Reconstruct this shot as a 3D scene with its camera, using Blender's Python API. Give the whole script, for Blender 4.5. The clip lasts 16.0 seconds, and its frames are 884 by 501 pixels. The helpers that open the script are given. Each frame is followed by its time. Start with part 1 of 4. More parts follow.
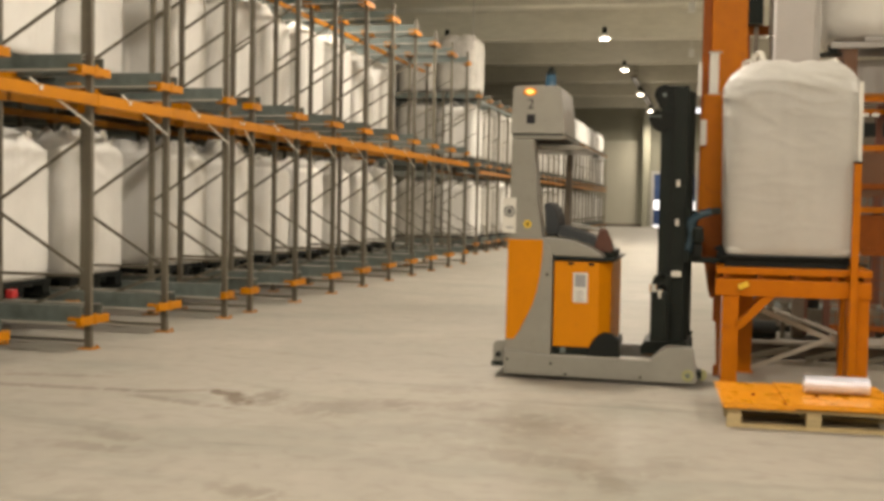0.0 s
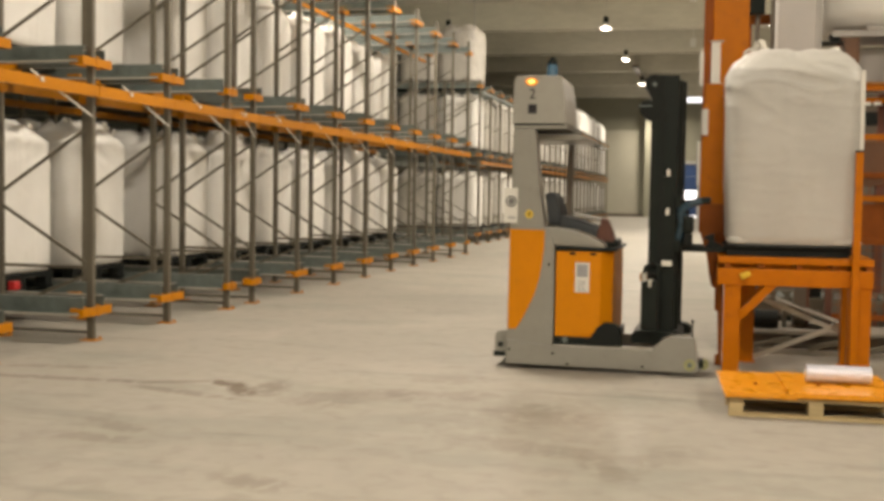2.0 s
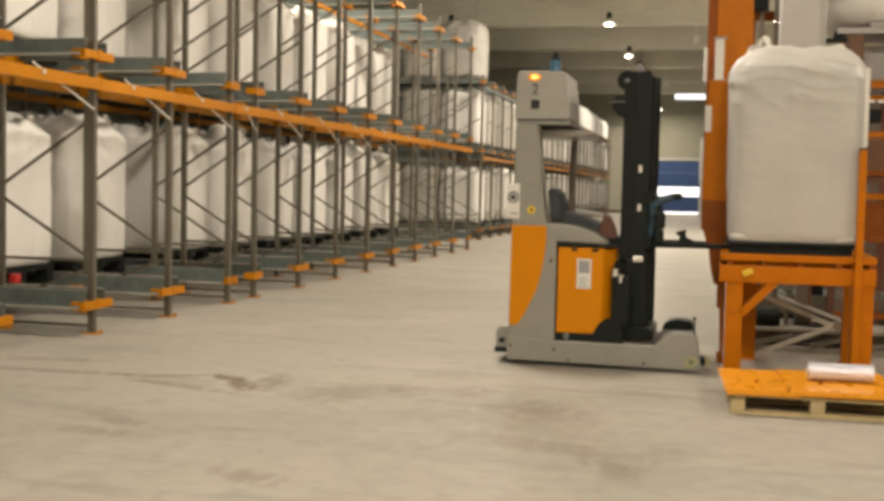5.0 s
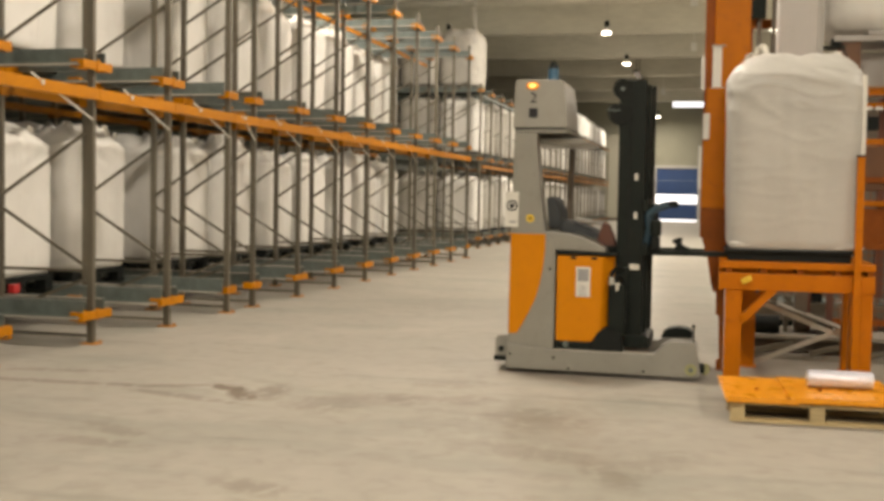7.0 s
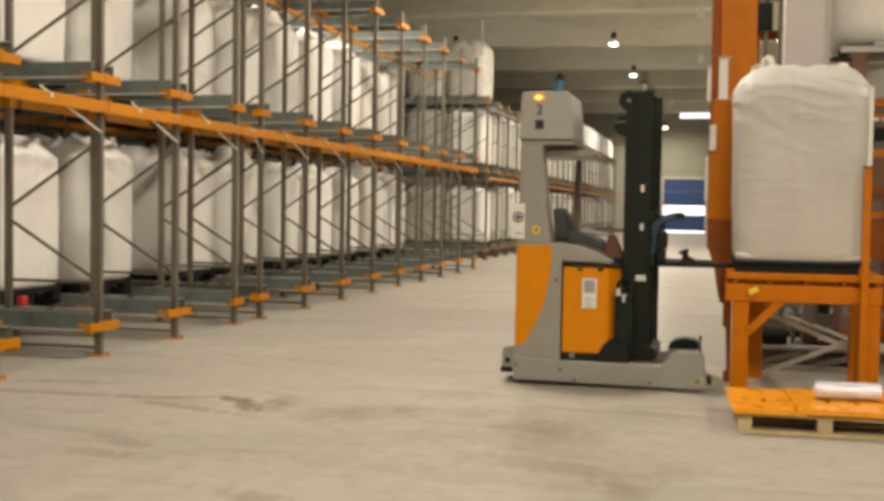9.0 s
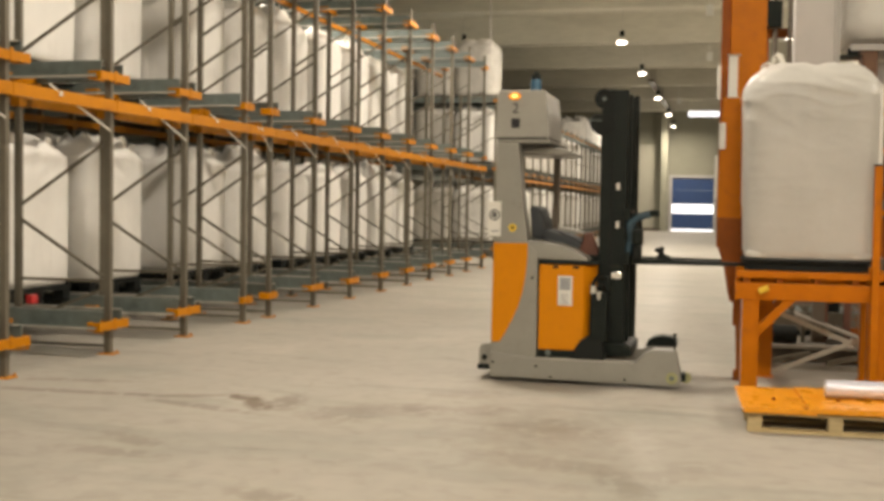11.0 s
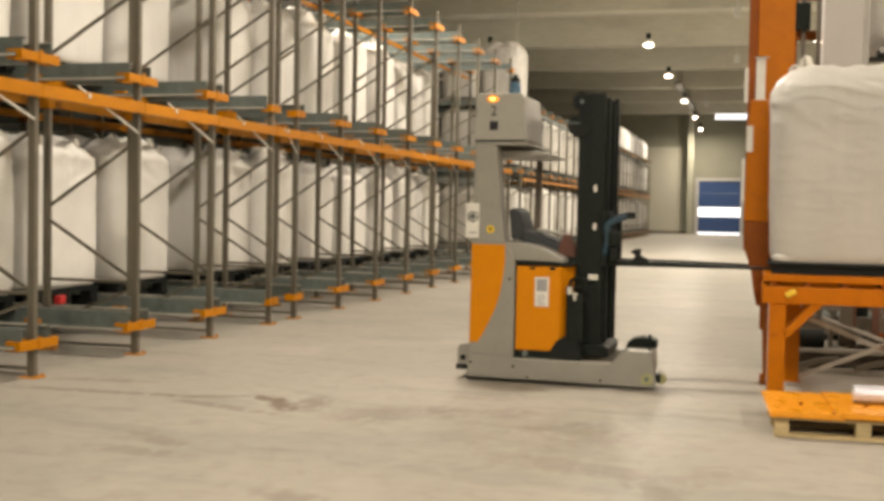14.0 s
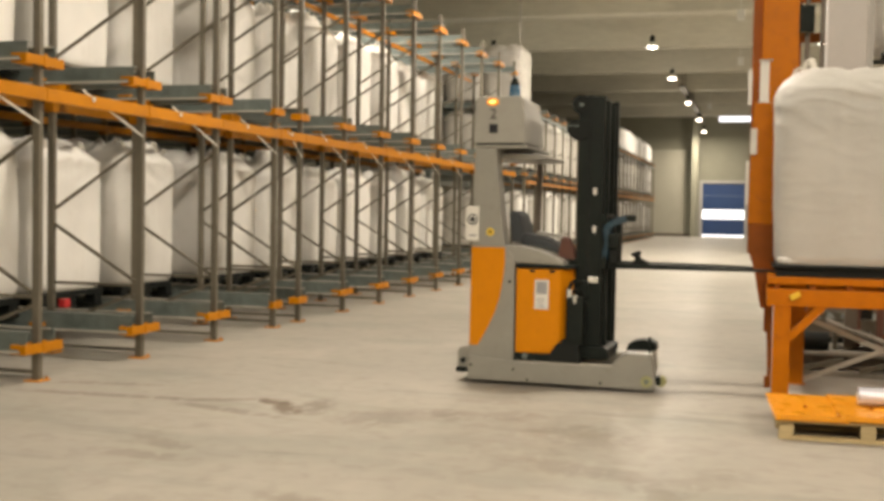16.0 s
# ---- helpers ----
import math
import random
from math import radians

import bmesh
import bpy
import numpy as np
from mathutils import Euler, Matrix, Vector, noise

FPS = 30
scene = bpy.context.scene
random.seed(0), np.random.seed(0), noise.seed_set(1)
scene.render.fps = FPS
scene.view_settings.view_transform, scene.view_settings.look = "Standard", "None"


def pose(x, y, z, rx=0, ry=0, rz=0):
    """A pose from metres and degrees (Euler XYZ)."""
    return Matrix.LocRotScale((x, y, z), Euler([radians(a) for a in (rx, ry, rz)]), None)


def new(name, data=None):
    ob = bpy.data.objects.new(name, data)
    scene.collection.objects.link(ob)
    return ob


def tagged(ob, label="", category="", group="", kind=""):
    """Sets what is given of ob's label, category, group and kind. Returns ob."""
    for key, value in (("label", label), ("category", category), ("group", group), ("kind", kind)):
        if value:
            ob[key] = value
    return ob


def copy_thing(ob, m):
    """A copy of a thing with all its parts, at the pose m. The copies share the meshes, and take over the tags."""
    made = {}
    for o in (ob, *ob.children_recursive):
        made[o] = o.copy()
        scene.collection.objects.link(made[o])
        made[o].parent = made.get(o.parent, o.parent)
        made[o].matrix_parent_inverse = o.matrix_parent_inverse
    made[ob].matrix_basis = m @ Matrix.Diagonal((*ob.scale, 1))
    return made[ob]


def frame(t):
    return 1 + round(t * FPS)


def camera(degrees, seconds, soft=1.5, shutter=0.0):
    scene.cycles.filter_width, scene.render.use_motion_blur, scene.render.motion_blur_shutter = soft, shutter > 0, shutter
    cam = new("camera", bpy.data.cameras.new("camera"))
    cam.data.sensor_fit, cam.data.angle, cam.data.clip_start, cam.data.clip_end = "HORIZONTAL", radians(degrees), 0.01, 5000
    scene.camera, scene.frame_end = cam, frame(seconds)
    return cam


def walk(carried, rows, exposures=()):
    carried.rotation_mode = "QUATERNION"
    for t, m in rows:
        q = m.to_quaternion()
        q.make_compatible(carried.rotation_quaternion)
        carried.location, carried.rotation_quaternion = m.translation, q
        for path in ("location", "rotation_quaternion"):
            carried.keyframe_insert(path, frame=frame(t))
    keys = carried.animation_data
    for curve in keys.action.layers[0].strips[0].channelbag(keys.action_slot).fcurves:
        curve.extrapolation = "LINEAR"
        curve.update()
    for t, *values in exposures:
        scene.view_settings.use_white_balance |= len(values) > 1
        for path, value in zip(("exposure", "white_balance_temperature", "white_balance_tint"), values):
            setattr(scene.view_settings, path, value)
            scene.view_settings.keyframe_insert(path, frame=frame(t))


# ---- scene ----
cam = camera(43.0, 16.0, soft=3.7)
PATH = [
    (0.0, pose(0.007, -0.001, 1.550, 87.527, -1.067, 13.492)),
    (0.5, pose(0.005, 0.002, 1.551, 87.431, -1.155, 13.552)),
    (1.0, pose(0.005, 0.005, 1.551, 87.262, -1.121, 13.585)),
    (1.5, pose(0.004, -0.006, 1.547, 87.154, -1.261, 13.664)),
    (2.0, pose(0.008, -0.005, 1.549, 87.039, -0.873, 13.577)),
    (2.5, pose(0.009, -0.002, 1.549, 87.067, -1.041, 13.467)),
    (3.0, pose(-0.001, 0.004, 1.547, 86.879, -1.217, 13.593)),
    (3.5, pose(0.003, 0.012, 1.547, 86.911, -1.254, 13.707)),
    (4.0, pose(0.002, 0.017, 1.544, 86.768, -1.359, 13.666)),
    (6.5, pose(0.002, 0.016, 1.553, 87.090, -0.955, 13.646)),
    (7.0, pose(-0.000, 0.013, 1.549, 87.240, -0.987, 13.596)),
    (7.5, pose(0.007, 0.010, 1.551, 87.318, -1.008, 13.631)),
    (8.0, pose(0.005, 0.001, 1.552, 87.535, -1.026, 13.707)),
    (8.5, pose(0.006, 0.002, 1.549, 87.752, -0.988, 13.931)),
    (9.0, pose(0.009, 0.002, 1.551, 87.818, -0.906, 13.973)),
    (11.5, pose(-0.003, 0.011, 1.549, 87.737, -0.856, 14.630)),
    (12.0, pose(0.003, 0.018, 1.549, 87.825, -0.832, 14.955)),
    (12.5, pose(-0.002, 0.012, 1.553, 87.905, -0.897, 15.209)),
    (13.0, pose(-0.006, 0.013, 1.551, 87.549, -1.008, 15.228)),
    (13.5, pose(-0.000, 0.014, 1.545, 87.615, -1.099, 15.467)),
    (14.0, pose(-0.003, 0.005, 1.549, 87.842, -1.055, 15.666)),
    (14.5, pose(-0.005, 0.009, 1.550, 88.100, -0.858, 15.998)),
    (15.0, pose(-0.005, 0.004, 1.548, 87.909, -0.919, 16.022)),
    (15.5, pose(-0.004, 0.002, 1.547, 87.900, -0.959, 15.889)),
    (16.0, pose(-0.003, 0.003, 1.551, 87.981, -0.972, 15.863)),
]
walk(cam, PATH, exposures=[(0, 0.0), (9, 0.0), (14.5, 0.13), (16, 0.13)])

# ---- light ----
world = bpy.data.worlds.new("world")
scene.world = world
world.use_nodes = True
world.node_tree.nodes["Background"].inputs[0].default_value = (0.8, 0.85, 0.9, 1)
world.node_tree.nodes["Background"].inputs[1].default_value = 0.4
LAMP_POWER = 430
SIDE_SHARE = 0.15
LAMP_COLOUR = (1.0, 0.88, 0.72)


# ---- materials ----
def material(name, colour, rough=0.5, metal=0.0, vary=0.12, scale=6.0, bump=0.15, fine=60.0, dirt=0.0, dirt_colour=(0.1, 0.08, 0.06), stretch=(1, 1, 1), spread=0.0, wrinkle=0.0, creases=(1.0, 1.0, 2.6)):
    """A surface with variation at two scales, fine relief and stains."""
    m = bpy.data.materials.new(name)
    m.use_nodes = True
    nt = m.node_tree
    b = nt.nodes["Principled BSDF"]
    b.inputs["Metallic"].default_value = metal
    co = nt.nodes.new("ShaderNodeTexCoord")
    mp = nt.nodes.new("ShaderNodeMapping")
    mp.inputs["Scale"].default_value = stretch
    nt.links.new(co.outputs["Object"], mp.inputs["Vector"])

    def noise_tex(s, detail):
        n = nt.nodes.new("ShaderNodeTexNoise")
        n.inputs["Scale"].default_value = s
        n.inputs["Detail"].default_value = detail
        nt.links.new(mp.outputs[0], n.inputs["Vector"])
        return n.outputs["Fac"]

    def ramp(fac, a, b_):
        r = nt.nodes.new("ShaderNodeMapRange")
        r.inputs["From Min"].default_value, r.inputs["From Max"].default_value = 0.25, 0.75
        r.inputs["To Min"].default_value, r.inputs["To Max"].default_value = a, b_
        nt.links.new(fac, r.inputs["Value"])
        return r.outputs[0]

    big, small = noise_tex(scale, 4), noise_tex(fine, 3)
    hsv = nt.nodes.new("ShaderNodeHueSaturation")
    hsv.inputs["Color"].default_value = (*colour, 1)
    mul = nt.nodes.new("ShaderNodeMath")
    mul.operation = "MULTIPLY"
    nt.links.new(ramp(big, 1 - vary, 1 + vary), mul.inputs[0])
    nt.links.new(ramp(small, 1 - vary * 0.5, 1 + vary * 0.5), mul.inputs[1])
    value = mul.outputs[0]
    if spread:
        info = nt.nodes.new("ShaderNodeObjectInfo")
        mr = nt.nodes.new("ShaderNodeMapRange")
        mr.inputs["To Min"].default_value, mr.inputs["To Max"].default_value = 1 - spread, 1 + spread
        nt.links.new(info.outputs["Random"], mr.inputs["Value"])
        m2 = nt.nodes.new("ShaderNodeMath")
        m2.operation = "MULTIPLY"
        nt.links.new(value, m2.inputs[0])
        nt.links.new(mr.outputs[0], m2.inputs[1])
        value = m2.outputs[0]
    nt.links.new(value, hsv.inputs["Value"])
    out = hsv.outputs[0]
    if dirt:
        mix = nt.nodes.new("ShaderNodeMix")
        mix.data_type = "RGBA"
        mix.inputs["B"].default_value = (*dirt_colour, 1)
        d = noise_tex(scale * 2.7, 6)
        r = nt.nodes.new("ShaderNodeMapRange")
        r.inputs["From Min"].default_value, r.inputs["From Max"].default_value = 0.55, 0.8
        r.inputs["To Max"].default_value = dirt
        nt.links.new(d, r.inputs["Value"])
        nt.links.new(r.outputs[0], mix.inputs["Factor"])
        nt.links.new(out, mix.inputs["A"])
        out = mix.outputs["Result"]
    nt.links.new(out, b.inputs["Base Color"])
    nt.links.new(ramp(big, max(rough - 0.1, 0.03), min(rough + 0.12, 1)), b.inputs["Roughness"])
    if bump:
        bp = nt.nodes.new("ShaderNodeBump")
        bp.inputs["Strength"].default_value = bump
        bp.inputs["Distance"].default_value = 0.01
        nt.links.new(small, bp.inputs["Height"])
        if wrinkle:
            # long soft creases
            m3 = nt.nodes.new("ShaderNodeMapping")
            m3.inputs["Scale"].default_value = creases
            nt.links.new(co.outputs["Object"], m3.inputs["Vector"])
            n3 = nt.nodes.new("ShaderNodeTexNoise")
            n3.noise_type = "RIDGED_MULTIFRACTAL"
            n3.inputs["Scale"].default_value, n3.inputs["Detail"].default_value = 2.2, 3
            n3.inputs["Distortion"].default_value = 0.5
            nt.links.new(m3.outputs[0], n3.inputs["Vector"])
            b3 = nt.nodes.new("ShaderNodeBump")
            b3.inputs["Strength"].default_value, b3.inputs["Distance"].default_value = wrinkle, 0.02
            nt.links.new(n3.outputs["Fac"], b3.inputs["Height"])
            nt.links.new(b3.outputs[0], bp.inputs["Normal"])
        nt.links.new(bp.outputs[0], b.inputs["Normal"])
    return m


def glowing(name, colour, strength):
    m = bpy.data.materials.new(name)
    m.use_nodes = True
    b = m.node_tree.nodes["Principled BSDF"]
    b.inputs["Base Color"].default_value = (*colour, 1)
    b.inputs["Emission Color"].default_value = (*colour, 1)
    b.inputs["Emission Strength"].default_value = strength
    return m


ORANGE = material("orange_enamel", (0.51, 0.152, 0.001), 0.38, vary=0.08, dirt=0.35, dirt_colour=(0.2, 0.07, 0.02), bump=0.05)
RACK_ORANGE = material("rack_orange_enamel", (0.52, 0.195, 0.001), 0.42, vary=0.10, dirt=0.3, dirt_colour=(0.2, 0.06, 0.02), spread=0.08, bump=0.05)
# inner beams: rack orange at under half value, the rack's shade put into it
SHADED_BEAM = material("shaded_beam_orange", (0.24, 0.09, 0.002), 0.55, vary=0.2, dirt=0.4, dirt_colour=(0.05, 0.03, 0.015), spread=0.2, bump=0.06)
# far rack orange with distance haze mixed in; also the tan shelf board
HAZE_TAN = material("haze_and_tan_orange", (0.36, 0.165, 0.045), 0.6, vary=0.12, dirt=0.35, dirt_colour=(0.2, 0.1, 0.05), spread=0.15, bump=0.06)
# darker, redder orange for spacers, column strip, lower guard and machine rails
DULL_ORANGE = material("dull_orange", (0.27, 0.075, 0.01), 0.5, vary=0.15, dirt=0.5, dirt_colour=(0.16, 0.04, 0.015), bump=0.08)
TRUCK_ORANGE = material("truck_orange", (0.66, 0.235, 0.002), 0.45, vary=0.04, dirt=0.15, dirt_colour=(0.3, 0.12, 0.02), bump=0.03)
SHEET_ORANGE = material("glossy_orange_sheet", (0.74, 0.29, 0.006), 0.3, vary=0.06, dirt=0.2, dirt_colour=(0.4, 0.16, 0.03), bump=0.08)
TRUCK_GREY = material("truck_grey", (0.28, 0.27, 0.24), 0.42, vary=0.06, dirt=0.25, dirt_colour=(0.14, 0.12, 0.1), bump=0.04)
BOX_GREY = material("control_box_grey", (0.34, 0.33, 0.295), 0.45, vary=0.05, dirt=0.15, dirt_colour=(0.2, 0.18, 0.15), bump=0.03)
STEEL = material("upright_steel", (0.155, 0.138, 0.105), 0.45, 0.35, vary=0.15, scale=3, dirt=0.3, dirt_colour=(0.07, 0.05, 0.04), spread=0.12, bump=0.08)
GALV = material("galvanised_steel", (0.17, 0.20, 0.19), 0.4, 0.35, vary=0.2, scale=9, dirt=0.25, dirt_colour=(0.13, 0.12, 0.1), spread=0.1, bump=0.06)
FLAT_STEEL = material("flat_bar_steel", (0.6, 0.57, 0.5), 0.5, 0.15, vary=0.12, bump=0.05)
CHROME = material("chromed_rod", (0.8, 0.8, 0.8), 0.15, 1.0, vary=0.03, bump=0.0)
FOIL = material("metallic_film", (0.68, 0.7, 0.8), 0.24, 0.3, vary=0.08, scale=3, stretch=(1, 14, 14), bump=0.1)
BLACK = material("black_steel", (0.007, 0.011, 0.009), 0.5, 0.0, vary=0.3, dirt=0.25, dirt_colour=(0.03, 0.027, 0.022), bump=0.06)
RUBBER = material("black_plastic", (0.011, 0.013, 0.012), 0.65, vary=0.2, bump=0.1)
SEAT = material("dark_upholstery", (0.045, 0.05, 0.055), 0.7, vary=0.2, fine=150, bump=0.25)
BROWN = material("brown_armrest", (0.12, 0.045, 0.028), 0.6, vary=0.2, bump=0.15)
BLUE_HOSE = material("blue_grey_hose", (0.03, 0.065, 0.095), 0.5, vary=0.2, bump=0.1)
BEACON_BLUE = material("blue_lens", (0.05, 0.13, 0.22), 0.25, vary=0.08, bump=0.0)
BROWN_SHEET = material("brown_painted_sheet", (0.15, 0.062, 0.022), 0.5, vary=0.15, scale=3, dirt=0.3, dirt_colour=(0.07, 0.035, 0.02), bump=0.06)
DUSTY_STEEL = material("dusty_steel_plate", (0.30, 0.275, 0.235), 0.6, 0.1, vary=0.2, scale=4, dirt=0.4, dirt_colour=(0.12, 0.10, 0.08), spread=0.15, bump=0.1)
HOUSING = material("dull_machine_panel", (0.13, 0.105, 0.08), 0.6, vary=0.15, scale=1.2, dirt=0.4, dirt_colour=(0.07, 0.05, 0.035), spread=0.15, bump=0.08)
PAPER = material("paper_label", (0.75, 0.73, 0.68), 0.7, vary=0.05, bump=0.02)
GREY_PRINT = material("grey_print", (0.32, 0.32, 0.33), 0.7, vary=0.1, bump=0.0)
INK = material("black_print", (0.03, 0.03, 0.035), 0.6, vary=0.05, bump=0.0)
YELLOW = material("yellow_sticker", (0.75, 0.5, 0.03), 0.5, vary=0.05, bump=0.0)
YELLOW_WHEEL = material("yellowed_roller", (0.36, 0.35, 0.17), 0.5, vary=0.2, bump=0.1)
BAG = material("woven_white_bag", (0.79, 0.775, 0.745), 0.6, vary=0.06, scale=2.2, fine=120, dirt=0.16, dirt_colour=(0.45, 0.4, 0.34), spread=0.07, bump=0.25, wrinkle=0.75, creases=(2.0, 2.0, 0.55))
# stained bag greyed down: the far end's dimness is put into the colour
DIM_FAR_BAG = material("dim_far_bag", (0.52, 0.50, 0.46), 0.6, vary=0.16, scale=3.0, fine=120, dirt=0.4, dirt_colour=(0.24, 0.2, 0.16), spread=0.15, bump=0.25, wrinkle=0.9, creases=(1.6, 1.6, 0.9))
LOOP = material("bag_webbing", (0.78, 0.75, 0.68), 0.7, vary=0.08, fine=200, bump=0.3)
# film-wrapped bag; weaker light at the table is put into its grey
DIM_WRAP = material("dimmed_film_wrapped_bag", (0.50, 0.49, 0.465), 0.34, vary=0.08, scale=2.2, fine=90, dirt=0.2, dirt_colour=(0.42, 0.38, 0.32), bump=0.22, wrinkle=0.12)
CLEAR_FILM = material("crumpled_film", (0.62, 0.61, 0.58), 0.14, vary=0.1, scale=8, bump=0.3, fine=40)
WOOD = material("pallet_wood", (0.46, 0.36, 0.19), 0.75, vary=0.2, scale=5, fine=40, dirt=0.35, dirt_colour=(0.18, 0.13, 0.07), stretch=(1, 6, 6), spread=0.14, bump=0.3)
CONCRETE = material("precast_concrete", (0.63, 0.61, 0.53), 0.85, vary=0.14, scale=0.35, fine=9, dirt=0.3, dirt_colour=(0.24, 0.22, 0.18), stretch=(0.25, 1, 1), bump=0.2)
WALL = material("painted_wall_panel", (0.42, 0.40, 0.32), 0.8, vary=0.08, scale=0.5, fine=12, dirt=0.2, dirt_colour=(0.35, 0.33, 0.26), bump=0.15)
WALL_RIB = material("ribbed_cladding", (0.29, 0.28, 0.215), 0.7, vary=0.1, scale=0.6, fine=14, bump=0.1)
DOOR_BLUE = material("blue_door_panel", (0.018, 0.055, 0.17), 0.4, vary=0.08, scale=1.5, bump=0.04)
WHITE_FRAME = material("white_painted_frame", (0.75, 0.75, 0.72), 0.5, vary=0.05, bump=0.03)
DUCT = material("grey_sheet_metal", (0.44, 0.42, 0.40), 0.5, 0.1, vary=0.08, scale=2, dirt=0.25, dirt_colour=(0.3, 0.26, 0.2), bump=0.05)
DAYLIGHT = glowing("daylight_pane", (1.0, 0.98, 1.0), 1.3)
for paint in (ORANGE, RACK_ORANGE, DULL_ORANGE, TRUCK_ORANGE, SHADED_BEAM, HAZE_TAN):
    paint.node_tree.nodes["Principled BSDF"].inputs["Specular IOR Level"].default_value = 0.14
for dark in (BLACK, RUBBER, INK):
    dark.node_tree.nodes["Principled BSDF"].inputs["Specular IOR Level"].default_value = 0.22
LAMP_GLASS = glowing("lamp_glass", (1.0, 0.9, 0.78), 8)
AMBER = glowing("amber_lens", (1.0, 0.62, 0.16), 1.6)
AMBER_RIM = glowing("amber_rim", (0.8, 0.3, 0.02), 0.25)
RED_LENS = material("red_reflector", (0.5, 0.03, 0.03), 0.3, vary=0.05, bump=0)


def floor_material():
    """Worn, half polished concrete with scuffs and tyre streaks."""
    m = material("worn_concrete_floor", (0.365, 0.339, 0.295), 0.7, vary=0.10, scale=0.45, fine=7, bump=0.02)
    nt = m.node_tree
    b = nt.nodes["Principled BSDF"]
    b.inputs["Specular IOR Level"].default_value = 0.12
    b.inputs["Coat Weight"].default_value, b.inputs["Coat Roughness"].default_value, b.inputs["Coat IOR"].default_value = 0.15, 0.28, 1.4
    old = b.inputs["Base Color"].links[0].from_socket
    co = nt.nodes.new("ShaderNodeTexCoord")

    def stains(turn, stretch, scale, low, high, strength, colour, source):
        mp = nt.nodes.new("ShaderNodeMapping")
        mp.inputs["Rotation"].default_value = (0, 0, radians(turn))
        mp.inputs["Scale"].default_value = stretch
        n = nt.nodes.new("ShaderNodeTexNoise")
        n.inputs["Scale"].default_value, n.inputs["Detail"].default_value = scale, 7
        n.inputs["Distortion"].default_value = 0.6
        r = nt.nodes.new("ShaderNodeMapRange")
        r.inputs["From Min"].default_value, r.inputs["From Max"].default_value, r.inputs["To Max"].default_value = low, high, strength
        mix = nt.nodes.new("ShaderNodeMix")
        mix.data_type = "RGBA"
        mix.inputs["B"].default_value = (*colour, 1)
        nt.links.new(co.outputs["Object"], mp.inputs["Vector"])
        nt.links.new(mp.outputs[0], n.inputs["Vector"])
        nt.links.new(n.outputs["Fac"], r.inputs["Value"])
        nt.links.new(r.outputs[0], mix.inputs["Factor"])
        nt.links.new(source, mix.inputs["A"])
        return mix.outputs["Result"]

    c = stains(10, (0.5, 0.9, 1), 1.1, 0.50, 0.74, 0.42, (0.2, 0.225, 0.19), old)
    c = stains(-6, (0.35, 1.8, 1), 1.7, 0.57, 0.74, 0.4, (0.16, 0.175, 0.14), c)
    c = stains(40, (1, 1, 1), 0.8, 0.55, 0.8, 0.4, (0.5, 0.465, 0.41), c)
    c = stains(25, (1, 1.2, 1), 5.0, 0.5, 0.8, 0.4, (0.21, 0.185, 0.15), c)
    # single scuffs, tyre streaks and smears: from, to, half width, strength
    marks = ((-3.87, 8.33, -3.60, 8.17, 0.06, 0.9), (-3.66, 8.27, -3.37, 7.80, 0.07, 0.85), (-3.24, 7.88, -3.38, 8.46, 0.09, 0.5),
             (-5.9, 8.02, -4.2, 8.11, 0.05, 0.5), (-4.5, 8.05, -3.75, 8.36, 0.04, 0.5), (-4.4, 7.92, -3.4, 7.64, 0.05, 0.45),
             (-5.9, 8.50, -5.0, 8.66, 0.05, 0.4), (-3.0, 7.93, -2.46, 7.73, 0.2, 0.3), (-2.75, 8.1, -2.05, 8.22, 0.16, 0.26),
             (-4.0, 6.7, -3.5, 6.42, 0.07, 0.32), (-4.05, 6.23, -3.36, 6.17, 0.07, 0.32), (-2.55, 5.56, -2.1, 5.36, 0.09, 0.3),
             (-1.5, 7.68, -1.1, 8.05, 0.14, 0.3), (-1.24, 7.4, -0.85, 7.88, 0.16, 0.28), (-1.5, 6.83, -0.55, 6.58, 0.12, 0.22),
             (-0.45, 6.3, -0.1, 7.0, 0.12, 0.2), (-1.95, 8.23, -1.63, 8.44, 0.14, 0.25), (-2.4, 8.34, -2.15, 8.18, 0.12, 0.25),
             (-0.7, 6.65, -0.38, 6.0, 0.09, 0.3), (-1.9, 7.5, -0.6, 7.7, 0.7, 0.12), (-2.3, 8.9, -1.8, 9.1, 0.15, 0.25))
    for x0, y0, x1, y1, width, strength in marks:
        x, y, rx, ry, turn = (x0 + x1) / 2, (y0 + y1) / 2, math.hypot(x1 - x0, y1 - y0) / 2, width, math.degrees(math.atan2(y1 - y0, x1 - x0))
        mp = nt.nodes.new("ShaderNodeMapping")
        mp.vector_type = "TEXTURE"
        mp.inputs["Location"].default_value = (x, y, 0)
        mp.inputs["Rotation"].default_value = (0, 0, radians(turn))
        mp.inputs["Scale"].default_value = (rx * 1.5, ry * 2.0, 1)
        g = nt.nodes.new("ShaderNodeTexGradient")
        g.gradient_type = "SPHERICAL"
        n = nt.nodes.new("ShaderNodeTexNoise")
        n.inputs["Scale"].default_value, n.inputs["Detail"].default_value = 9.0, 9
        n.inputs["Distortion"].default_value = 0.5
        m4 = nt.nodes.new("ShaderNodeMapping")
        m4.inputs["Scale"].default_value = (1.0, 0.6, 1.0)
        m4.inputs["Location"].default_value = (x * 3.1, y * 1.7, 0)
        ragged = nt.nodes.new("ShaderNodeMapRange")
        ragged.inputs["From Min"].default_value, ragged.inputs["From Max"].default_value = 0.33, 0.60
        mul = nt.nodes.new("ShaderNodeMath")
        mul.operation = "MULTIPLY"
